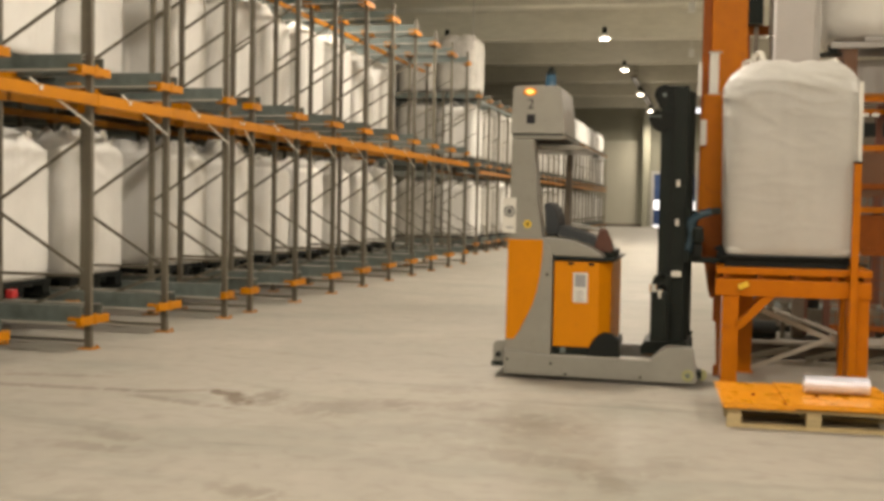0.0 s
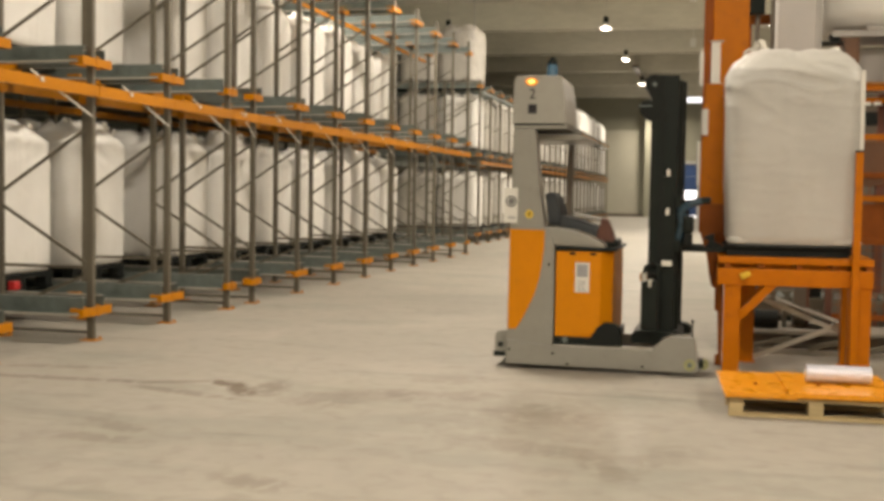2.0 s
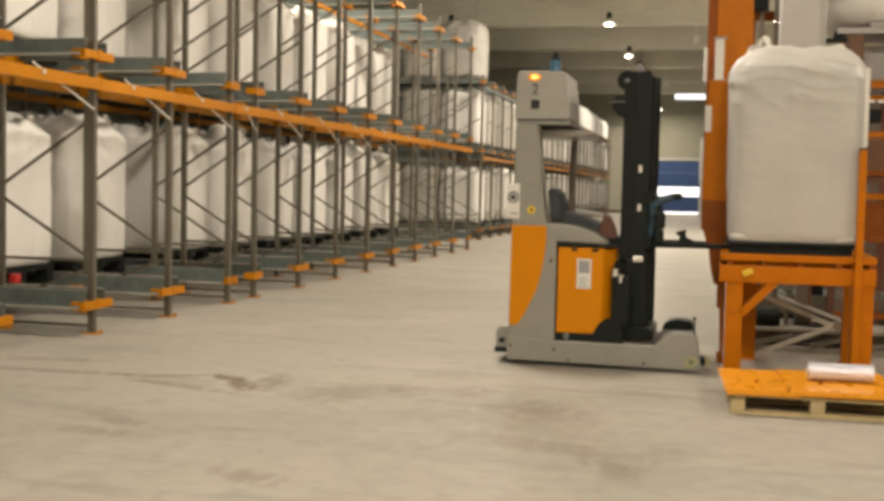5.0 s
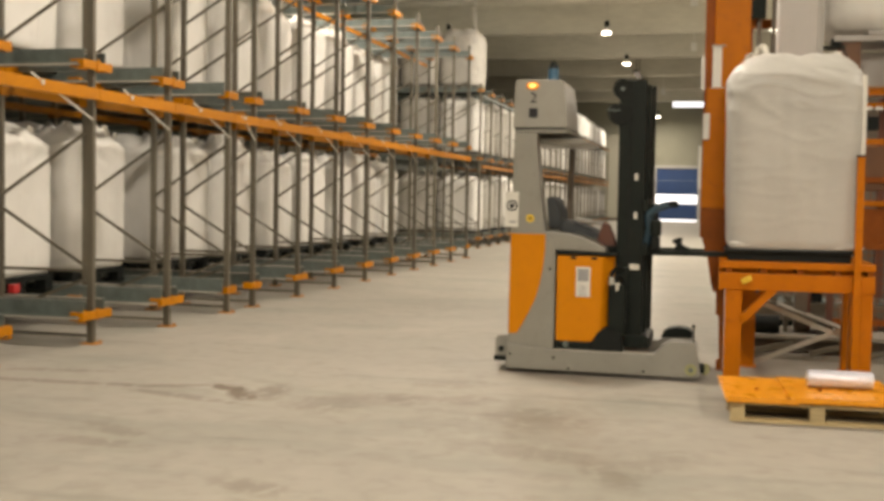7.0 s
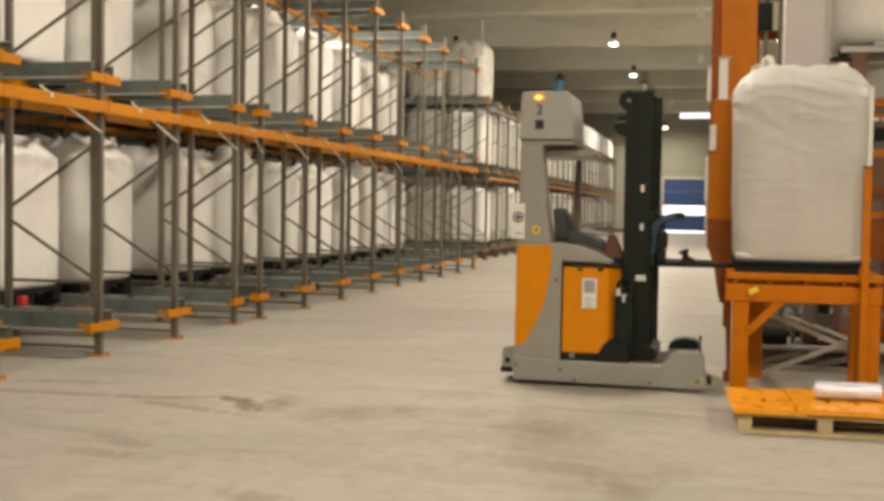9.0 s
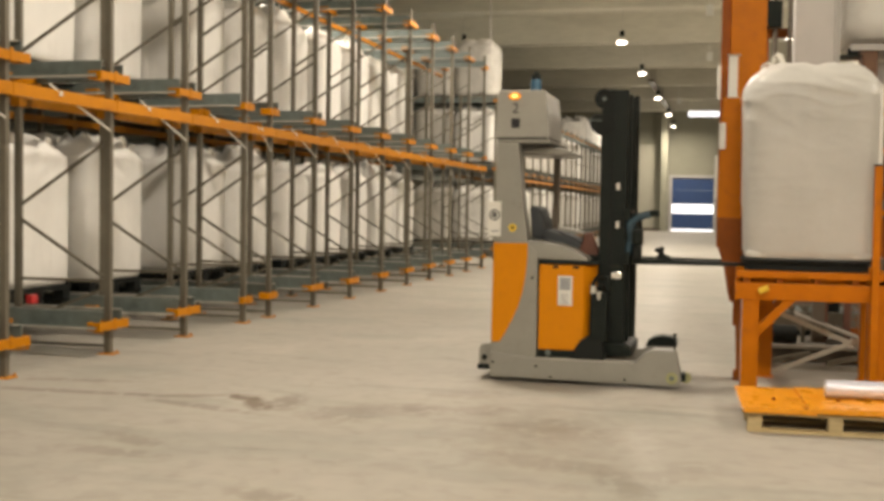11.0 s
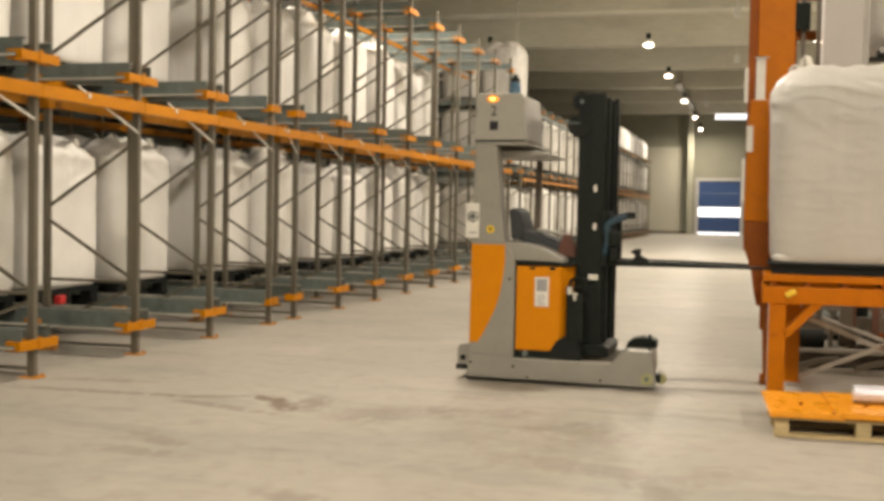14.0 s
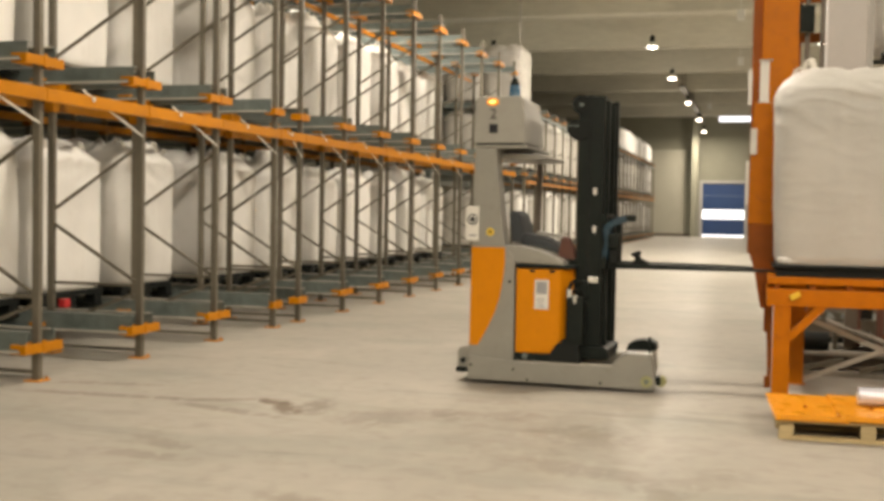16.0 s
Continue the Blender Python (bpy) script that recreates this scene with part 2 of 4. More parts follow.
        r = nt.nodes.new("ShaderNodeMapRange")
        r.inputs["From Min"].default_value, r.inputs["From Max"].default_value, r.inputs["To Max"].default_value = 0.03, 0.36, strength
        mix = nt.nodes.new("ShaderNodeMix")
        mix.data_type = "RGBA"
        mix.inputs["B"].default_value = (0.15, 0.118, 0.083, 1)
        nt.links.new(co.outputs["Object"], mp.inputs["Vector"])
        nt.links.new(mp.outputs[0], g.inputs["Vector"])
        nt.links.new(co.outputs["Object"], m4.inputs["Vector"])
        nt.links.new(m4.outputs[0], n.inputs["Vector"])
        nt.links.new(n.outputs["Fac"], ragged.inputs["Value"])
        nt.links.new(g.outputs["Fac"], mul.inputs[0])
        nt.links.new(ragged.outputs[0], mul.inputs[1])
        nt.links.new(mul.outputs[0], r.inputs["Value"])
        nt.links.new(r.outputs[0], mix.inputs["Factor"])
        nt.links.new(c, mix.inputs["A"])
        c = mix.outputs["Result"]
    nt.links.new(c, b.inputs["Base Color"])
    return m


FLOOR = floor_material()


# ---- mesh helpers ----
def bm_box(bm, x0, y0, z0, x1, y1, z1, m=None):
    vs = [bm.verts.new(Vector((x, y, z)) if m is None else m @ Vector((x, y, z))) for x in (x0, x1) for y in (y0, y1) for z in (z0, z1)]
    for f in ((0, 1, 3, 2), (4, 6, 7, 5), (0, 4, 5, 1), (2, 3, 7, 6), (0, 2, 6, 4), (1, 5, 7, 3)):
        bm.faces.new([vs[i] for i in f])


def bm_bar(bm, a, b, w, h):
    """A bar of section w x h from a to b."""
    a, b = Vector(a), Vector(b)
    q = (b - a).to_track_quat("X", "Z").to_matrix().to_4x4()
    bm_box(bm, 0, -w / 2, -h / 2, (b - a).length, w / 2, h / 2, Matrix.Translation(a) @ q)


def bm_prism(bm, outline, y0, y1):
    """An outline in x and z, extruded from y0 to y1."""
    a = [bm.verts.new((x, y0, z)) for x, z in outline]
    b = [bm.verts.new((x, y1, z)) for x, z in outline]
    bm.faces.new(a)
    bm.faces.new(b[::-1])
    for i in range(len(a)):
        j = (i + 1) % len(a)
        bm.faces.new((a[j], a[i], b[i], b[j]))


def bm_prism_z(bm, outline, z0, z1):
    """An outline in x and y, extruded from z0 to z1."""
    a = [bm.verts.new((x, y, z0)) for x, y in outline]
    b = [bm.verts.new((x, y, z1)) for x, y in outline]
    bm.faces.new(a[::-1])
    bm.faces.new(b)
    for i in range(len(a)):
        j = (i + 1) % len(a)
        bm.faces.new((a[i], a[j], b[j], b[i]))


def bm_tube(bm, a, b, r0, r1=None, n=16):
    a, b = Vector(a), Vector(b)
    r1 = r0 if r1 is None else r1
    q = (b - a).to_track_quat("Z", "Y").to_matrix()
    rings = []
    for p, r in ((a, r0), (b, r1)):
        rings.append([bm.verts.new(p + q @ Vector((r * math.cos(2 * math.pi * i / n), r * math.sin(2 * math.pi * i / n), 0))) for i in range(n)])
    for i in range(n):
        j = (i + 1) % n
        bm.faces.new((rings[0][i], rings[0][j], rings[1][j], rings[1][i]))
    bm.faces.new(rings[0][::-1])
    bm.faces.new(rings[1])


def bm_path(bm, pts, r, n=8):
    """A hose through the points."""
    for a, b in zip(pts, pts[1:]):
        bm_tube(bm, a, b, r, n=n)


def soften(bm, width, segments=2, angle=30):
    bmesh.ops.recalc_face_normals(bm, faces=bm.faces)
    if width:
        edges = [e for e in bm.edges if len(e.link_faces) == 2 and e.calc_face_angle(0) > radians(angle)]
        bmesh.ops.bevel(bm, geom=edges, offset=width, segments=segments, profile=0.6, affect="EDGES", clamp_overlap=True)


def mesh_of(name, bm, mat, smooth=False):
    bmesh.ops.recalc_face_normals(bm, faces=bm.faces)
    me = bpy.data.meshes.new(name)
    bm.to_mesh(me)
    bm.free()
    me.materials.append(mat)
    if smooth:
        for p in me.polygons:
            p.use_smooth = True
    return me


def part(name, bm, mat, parent, label="", smooth=False):
    ob = new(name, mesh_of(name, bm, mat, smooth))
    ob.parent = parent
    if label:
        tagged(ob, label)
    return ob


def piece(name, me, parent, x=0, y=0, z=0):
    """One more piece on a mesh that others share."""
    ob = new(name, me)
    ob.parent = parent
    ob.location = (x, y, z)
    return ob


def thing(name, label, category, group="", m=None):
    ob = tagged(new(name), label, category, group)
    ob.empty_display_size = 0.2
    if m is not None:
        ob.matrix_basis = m
    return ob


def box_part(name, dims, mat, parent, bevel=0.006, label=""):
    bm = bmesh.new()
    bm_box(bm, *dims)
    soften(bm, bevel)
    return part(name, bm, mat, parent, label)


def structure(name, bm, mat):
    return tagged(new(name, mesh_of(name, bm, mat)), kind="structure")


# ---- the hall ----
X0, X1, Y0, Y1, CEIL = -24.0, 14.0, -14.0, 84.0, 9.7
WALL_T = 0.3
PIER_TOP = 6.3


def hall():
    bm = bmesh.new()
    bm_box(bm, X0 - 1, Y0 - 1, -0.3, X1 + 1, Y1 + 1, 0)
    structure("floor", bm, FLOOR)
    bm = bmesh.new()
    bm_box(bm, X0 - 1, Y0 - 1, CEIL, X1 + 1, Y1 + 1, CEIL + 0.3)
    # ribs of the precast roof and the girders that carry it
    for y in np.arange(-9.5, 80, 8.0):
        bm_prism_x(bm, [(y - 0.3, 8.3), (y + 0.3, 8.3), (y + 0.38, CEIL - 0.25), (y + 1.6, CEIL + 0.01), (y - 1.6, CEIL + 0.01), (y - 0.38, CEIL - 0.25)], X0, X1)
    structure("ceiling", bm, CONCRETE)
    for name, dims in (("wall_west", (X0 - WALL_T, Y0, 0, X0, Y1, CEIL)), ("wall_east", (X1, Y0, 0, X1 + WALL_T, Y1, CEIL)), ("wall_south", (X0 - WALL_T, Y0 - WALL_T, 0, X1 + WALL_T, Y0, CEIL))):
        bm = bmesh.new()
        bm_box(bm, *dims)
        structure(name, bm, WALL)
    # end wall with the door opening and the high window
    dx0, dx1, dz = -4.25, -1.05, 4.05
    wx0, wx1, wz0, wz1 = -3.1, 1.5, 8.2, 8.8
    bm = bmesh.new()
    for dims in ((X0, 0, dx0, CEIL), (dx0, dz, wx0, CEIL), (wx0, dz, dx1, wz0), (dx1, 0, wx1, wz0), (wx0, wz1, wx1, CEIL), (wx1, 0, X1, CEIL)):
        bm_box(bm, dims[0], Y1, dims[1], dims[2], Y1 + WALL_T, dims[3])
    structure("wall_north", bm, WALL_RIB)
    door = structure("door_1", bmesh_box(dx0, Y1 + 0.12, 0, dx1, Y1 + 0.2, 0.02), WHITE_FRAME)
    tagged(door, "blue sectional hall door with a glazed strip", "door")
    for i, (z0, z1, mat, nm) in enumerate(((0.0, 0.16, DAYLIGHT, "floor_gap"), (0.16, 1.3, DOOR_BLUE, "door_panel"), (1.3, 1.98, DAYLIGHT, "glazed_strip"), (1.98, 3.0, DOOR_BLUE, "door_panel"), (3.01, 3.9, DOOR_BLUE, "door_panel"))):
        part(nm, bmesh_box(dx0 + 0.12, Y1 + 0.1, z0, dx1 - 0.12, Y1 + 0.16, z1 - 0.01), mat, door)
    bm = bmesh.new()
    bm_box(bm, dx0 - 0.1, Y1 - 0.05, 0, dx0 + 0.12, Y1 + 0.09, dz + 0.05)
    bm_box(bm, dx1 - 0.12, Y1 - 0.05, 0, dx1 + 0.1, Y1 + 0.09, dz + 0.05)
    bm_box(bm, dx0 + 0.12, Y1 - 0.05, dz - 0.15, dx1 - 0.12, Y1 + 0.09, dz + 0.05)
    part("door_frame", bm, DUCT, door)
    win = structure("window_1", bmesh_box(wx0, Y1 + 0.1, wz0, wx1, Y1 + 0.14, wz1), DAYLIGHT)
    tagged(win, "bright strip window high in the end wall", "window")
    # lighter pier and dark column beside the door
    bm = bmesh.new()
    bm_box(bm, -4.25, 59, 8.15, -3.95, 79, 8.25)
    for y in np.arange(59.5, 79, 2.4):
        bm_box(bm, -4.12, y, 8.25, -4.08, y + 0.04, CEIL)
    structure("cable_tray", bm, HOUSING)
    structure("column", bmesh_box(-4.87, 82.2, 0, -4.42, 82.8, CEIL), WALL_RIB)
    # horizontal ribs of the cladding
    bm = bmesh.new()
    for z in np.arange(4.4, 8.3, 0.42):
        bm_box(bm, -5.3 if z < PIER_TOP else X0, Y1 - 0.06, z, X1, Y1 - 0.002, z + 0.16)
    structure("trim", bm, WALL_RIB)
    for x, y in ((-0.79, 37.6), (-0.99, 48.8), (-3.1, 68.6)):
        bm = bmesh.new()
        bm_box(bm, x - 0.12, y - 0.06, 7.86, x + 0.12, y + 0.06, 8.2)
        bm_box(bm, x - 0.012, y - 0.012, 8.2, x + 0.012, y + 0.012, CEIL)
        structure("fixture", bm, WHITE_FRAME)
    pipe = bmesh.new()
    bm_tube(pipe, (-6.6, 30.9, 5.9), (-6.6, 30.9, CEIL), 0.015, n=10)
    bm_tube(pipe, (-6.6, 30.9, 5.86), (-6.6, 30.9, 5.9), 0.05, n=10)
    structure("sprinkler_pipe", pipe, DUCT)
    structure("baseboard", bmesh_box(-12.5, Y1 - 0.56, 0, -4.5, Y1 - 0.502, 0.2), HOUSING)
    structure("pier", bmesh_box(-12.5, Y1 - 0.5, 0, -5.35, Y1 - 0.01, PIER_TOP), WALL)


def bm_prism_x(bm, outline, x0, x1):
    a = [bm.verts.new((x0, y, z)) for y, z in outline]
    b = [bm.verts.new((x1, y, z)) for y, z in outline]
    bm.faces.new(a)
    bm.faces.new(b[::-1])
    for i in range(len(a)):
        j = (i + 1) % len(a)
        bm.faces.new((a[j], a[i], b[i], b[j]))


def bmesh_box(*dims, bevel=0.0):
    bm = bmesh.new()
    bm_box(bm, *dims)
    soften(bm, bevel)
    return bm


def high_bay_lamps():
    lamp = thing("high_bay_lamp", "round high bay lamp hanging under the concrete ribs, several added unseen", "lamp", "hall lamps", pose(-3.95, 41.4, 7.6))
    bm = bmesh.new()
    bm_tube(bm, (0, 0, 0.02), (0, 0, 0.2), 0.19, 0.09, 24)
    part("reflector", bm, WHITE_FRAME, lamp)
    bm = bmesh.new()
    bm_tube(bm, (0, 0, 0.2), (0, 0, 0.42), 0.09, 0.09, 16)
    part("ballast_housing", bm, BLACK, lamp)
    bm = bmesh.new()
    bm_tube(bm, (0, 0, 0.43), (0, 0, 2.36), 0.008, n=8)
    part("suspension_rod", bm, DUCT, lamp)
    bm = bmesh.new()
    bm_tube(bm, (0, 0, -0.03), (0, 0, 0.015), 0.13, 0.185, 24)
    part("lens", bm, LAMP_GLASS, lamp)
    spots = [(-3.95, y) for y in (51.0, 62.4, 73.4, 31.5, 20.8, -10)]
    # unseen lamps beside the aisle row, added to balance bags, floor and ceiling
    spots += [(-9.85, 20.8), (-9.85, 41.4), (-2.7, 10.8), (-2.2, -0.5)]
    # unseen east lamps added to light bags and table; (1.95, 41.5) is a true lamp
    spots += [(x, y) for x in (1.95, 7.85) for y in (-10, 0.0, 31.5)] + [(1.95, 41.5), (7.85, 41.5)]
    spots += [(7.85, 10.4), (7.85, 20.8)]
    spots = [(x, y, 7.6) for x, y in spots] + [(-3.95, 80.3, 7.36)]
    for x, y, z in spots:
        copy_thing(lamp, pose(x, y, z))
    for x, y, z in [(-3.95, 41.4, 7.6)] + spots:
        data = bpy.data.lights.new("high_bay_light", "AREA")
        data.shape, data.size, data.energy, data.color = "DISK", 0.8, LAMP_POWER, LAMP_COLOUR
        new("high_bay_light", data).matrix_basis = pose(x, y, z - 0.05)
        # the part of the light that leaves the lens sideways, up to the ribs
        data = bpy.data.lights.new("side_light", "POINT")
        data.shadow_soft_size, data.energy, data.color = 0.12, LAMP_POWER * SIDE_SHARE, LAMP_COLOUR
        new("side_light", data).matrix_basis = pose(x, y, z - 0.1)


# ---- bulk bags on black pallets ----
BAG_W = 1.12


def bag_mesh(seed, w=1.18, h=1.71, slump=0.0, peak=0.62, corners=0.16, lump=0.07, nu=64, nv=40, square=8.0, slack=1.0, foot=0.95, foot_height=0.05, taper=0.0, slant=1.0, mat=None):
    """A filled woven bag: square with tight corners, slightly bulged sides, folds, a slack gathered top."""
    bm = bmesh.new()
    off = Vector((seed * 13.7, seed * 5.1, seed * 3.3))
    rings = []
    knee = 0.87
    for j in range(nv + 1):
        v = j / nv
        if v < foot_height:
            r = foot + (1 - foot) * math.sin(v / foot_height * math.pi / 2)
        elif v < knee:
            r = 1.0 + 0.018 * math.sin((v - foot_height) / (knee - foot_height) * math.pi)
        else:
            r = 1.0 - 0.26 * ((v - knee) / (1 - knee)) ** 1.5
        r *= 1 - taper * max(0, 0.8 - v)
        ring = []
        for i in range(nu):
            a = 2 * math.pi * (i + 0.5) / nu
            # crowd the columns of points towards the corners
            a += -0.16 * math.sin(4 * a + math.pi) * -1
            e = square - (square - 3.2) * max(0, (v - 0.74) / 0.26)
            c, s = math.cos(a), math.sin(a)
            rad = (abs(c) ** e + abs(s) ** e) ** (-1 / e)
            p = Vector((c * rad, s * rad, 0)) * (w / 2) * r
            q = Vector((p.x, p.y, 0)) / w
            fold = noise.noise(q * 4.4 + Vector((0, 0, v * 0.9)) + off) * (0.026 if slack > 0.9 else 0.010)
            fold += noise.noise(q * 13 + Vector((0, 0, v * 1.5)) + off) * ((0.012 if slack > 0.9 else 0.004) + 0.05 * max(0, v - 0.68))
            crease = noise.noise(Vector((q.x * 3 + q.y * 2, q.y * 3 - q.x, v * 14 + (q.x * 4.5 - q.y * 3) * slant)) + off)
            fold += (1 - abs(crease)) ** 5 * (0.006 + 0.16 * slack * max(0, v - 0.66)) + crease * 0.06 * max(0, v - 0.6)
            fold += noise.noise(q * 9 + Vector((0, 0, v * 14)) + off) * 0.035 * slack * max(0, 0.10 - v) * 4
            p *= 1 + fold
            zz = h * v
            if v > knee:
                k = (v - knee) / (1 - knee)
                corner = abs(c * s) * 2
                zz = h * knee + h * (1 - knee) * k * (peak - slump * c + corners * corner) + lump * k * noise.noise(p * 5 + off)
            ring.append(bm.verts.new((p.x, p.y, zz)))
        rings.append(ring)
    for a, b in zip(rings, rings[1:]):
        for i in range(nu):
            j = (i + 1) % nu
            bm.faces.new((a[i], a[j], b[j], b[i]))
    bm.faces.new(rings[0][::-1])
    # slack top sheet, gathered towards the middle
    edge = [v.co.copy() for v in rings[-1]]
    prev = rings[-1]
    for f, dz in ((0.82, 0.03), (0.6, 0.035), (0.35, 0.02), (0.15, -0.01)):
        ring = [bm.verts.new((p.x * f, p.y * f, p.z + dz + 0.85 * lump * noise.noise(Vector((p.x * f * 7, p.y * f * 7, seed))))) for p in edge]
        for i in range(nu):
            j = (i + 1) % nu
            bm.faces.new((prev[i], prev[j], ring[j], ring[i]))
        prev = ring
    bm.faces.new(prev)
    return mesh_of("bag_body", bm, mat or BAG, True)


def loop_mesh(w):
    """A flat webbing loop that leans at a bag's corner."""
    bm = bmesh.new()
    pts = [(0, 0, -0.12), (0.015, 0.0, 0.08), (0.05, 0.02, 0.16), (0.10, 0.05, 0.13), (0.13, 0.08, -0.02)]
    for a, b in zip(pts, pts[1:]):
        bm_bar(bm, a, b, 0.06, 0.012)
    return mesh_of("lifting_loop", bm, LOOP)


def pallet_mesh():
    bm = bmesh.new()
    bm_box(bm, -0.6, -0.6, 0.13, 0.6, 0.6, 0.195)
    for y in (-0.53, 0, 0.53):
        for x in (-0.52, 0, 0.52):
            bm_box(bm, x - 0.07, y - 0.07, 0.03, x + 0.07, y + 0.07, 0.129)
        bm_box(bm, -0.6, y - 0.07, 0.0, 0.6, y + 0.07, 0.029)
    return mesh_of("pallet_body", bm, RUBBER)


BAG_MESHES = [bag_mesh(1, w=1.26, lump=0.12, slack=1.3), bag_mesh(2, w=1.25, slump=0.45, peak=1.0, lump=0.13, slack=1.4), bag_mesh(3, w=1.25, h=1.68, lump=0.14, slack=1.2), bag_mesh(4, w=1.27, h=1.75, lump=0.12, slack=1.5), bag_mesh(5, w=1.23, slump=-0.35, peak=0.95, lump=0.13, slack=1.3),
              bag_mesh(8, w=1.13, h=1.645, peak=0.95, corners=0.04, lump=0.03, nu=160, nv=110, slack=0.75, taper=0.05, slant=0.25, mat=DIM_WRAP),
              bag_mesh(11, w=1.2, h=1.62, lump=0.14, mat=DIM_FAR_BAG), bag_mesh(12, w=1.22, h=1.7, lump=0.1, peak=0.8, mat=DIM_FAR_BAG),
              bag_mesh(14, w=1.2, h=1.7, square=4.5, foot=0.8, foot_height=0.1),
              bag_mesh(15, w=1.22, h=1.05, lump=0.3, peak=0.7, slack=1.4), bag_mesh(16, w=1.25, h=1.0, lump=0.35, peak=0.8, slump=0.3, slack=1.4, mat=DIM_FAR_BAG)]
LOOP_MESH = loop_mesh(BAG_W)
PALLET_MESH = pallet_mesh()


def bulk_bag(x, y, z, kind, turn, label, group, loops=True):
    bag = thing("bulk_bag", label, "bulk bag", group, pose(x, y, z, 0, 0, turn))
    piece("bag_body", BAG_MESHES[kind], bag)
    if loops:
        top = max(v.co.z for v in BAG_MESHES[kind].vertices)
        for k in range(4):
            lp = piece("lifting_loop", LOOP_MESH, bag, 0.40 * (1 if k in (0, 3) else -1), 0.40 * (1 if k < 2 else -1), top - 0.17)
            lp.scale = (0.75, 0.75, 0.75)
            lp.rotation_euler = (random.uniform(-0.3, 0.3), random.uniform(-0.3, 0.3), radians(45 + 90 * k + random.uniform(-25, 25)))
    return bag


def plastic_pallet(x, y, z, group):
    p = new("plastic_pallet", PALLET_MESH)
    p.location = (x, y, z)
    return tagged(p, "black plastic pallet lying on rack rails under a bag", "pallet", group)


# ---- racking ----
def post_mesh(h):
    """A cold-rolled upright: open section with lips and a foot plate."""
    bm = bmesh.new()
    w, d, t, g = 0.028, 0.034, 0.005, 0.012
    section = [(d, -w), (d, w), (-d, w), (-d, g), (-d + t, g), (-d + t, w - t), (d - t, w - t), (d - t, -w + t), (-d + t, -w + t), (-d + t, -g), (-d, -g), (-d, -w)]
    bm_prism_z(bm, section, 0.012, h)
    return mesh_of("upright", bm, STEEL)


def foot_mesh():
    bm = bmesh.new()
    bm_box(bm, -0.085, -0.075, 0, 0.085, 0.075, 0.012)
    for sx in (-0.065, 0.065):
        bm_tube(bm, (sx, 0.055, 0.01), (sx, 0.055, 0.035), 0.012, n=6)
    return mesh_of("foot_plate", bm, RACK_ORANGE)


def bar_mesh(name, a, b, w, h, mat):
    bm = bmesh.new()
    bm_bar(bm, a, b, w, h)
    return mesh_of(name, bm, mat)


def bracket_mesh(half, paint):
    """A cantilever arm clamped through an upright, with an upturned stop at each end."""
    bm = bmesh.new()
    bm_box(bm, 0.044, -half, -0.042, 0.075, half, 0.042)
    bm_box(bm, -0.075, -half, -0.042, -0.044, half, 0.042)
    bm_box(bm, -0.044, -half, -0.042, 0.044, -half + 0.01, 0.042)
    bm_box(bm, -0.044, half - 0.01, -0.042, 0.044, half, 0.042)
    bm_box(bm, 0.0755, -0.022, -0.05, 0.081, 0.022, 0.065)
    return mesh_of("bracket", bm, paint)


def rail_mesh(x0, x1):
    """A galvanised running rail of Z section, y towards its lane."""
    bm = bmesh.new()
    bm_box(bm, x0, -0.004, 0, x1, 0.004, 0.17)
    bm_box(bm, x0, 0.004, 0, x1, 0.11, 0.006)
    bm_box(bm, x0, -0.05, 0.164, x1, -0.004, 0.17)
    bm_box(bm, x0, 0.104, 0.006, x1, 0.11, 0.03)
    return mesh_of("rail", bm, GALV)


def rail_edge_mesh(x0, x1):
    """Bright strips along a rail's edges, at its top and foot."""
    bm = bmesh.new()
    bm_box(bm, x0, -0.054, 0.158, x1, -0.0505, 0.172)
    bm_box(bm, x0, 0.1105, 0.0, x1, 0.114, 0.014)
    return mesh_of("rail_edge", bm, FLAT_STEEL)


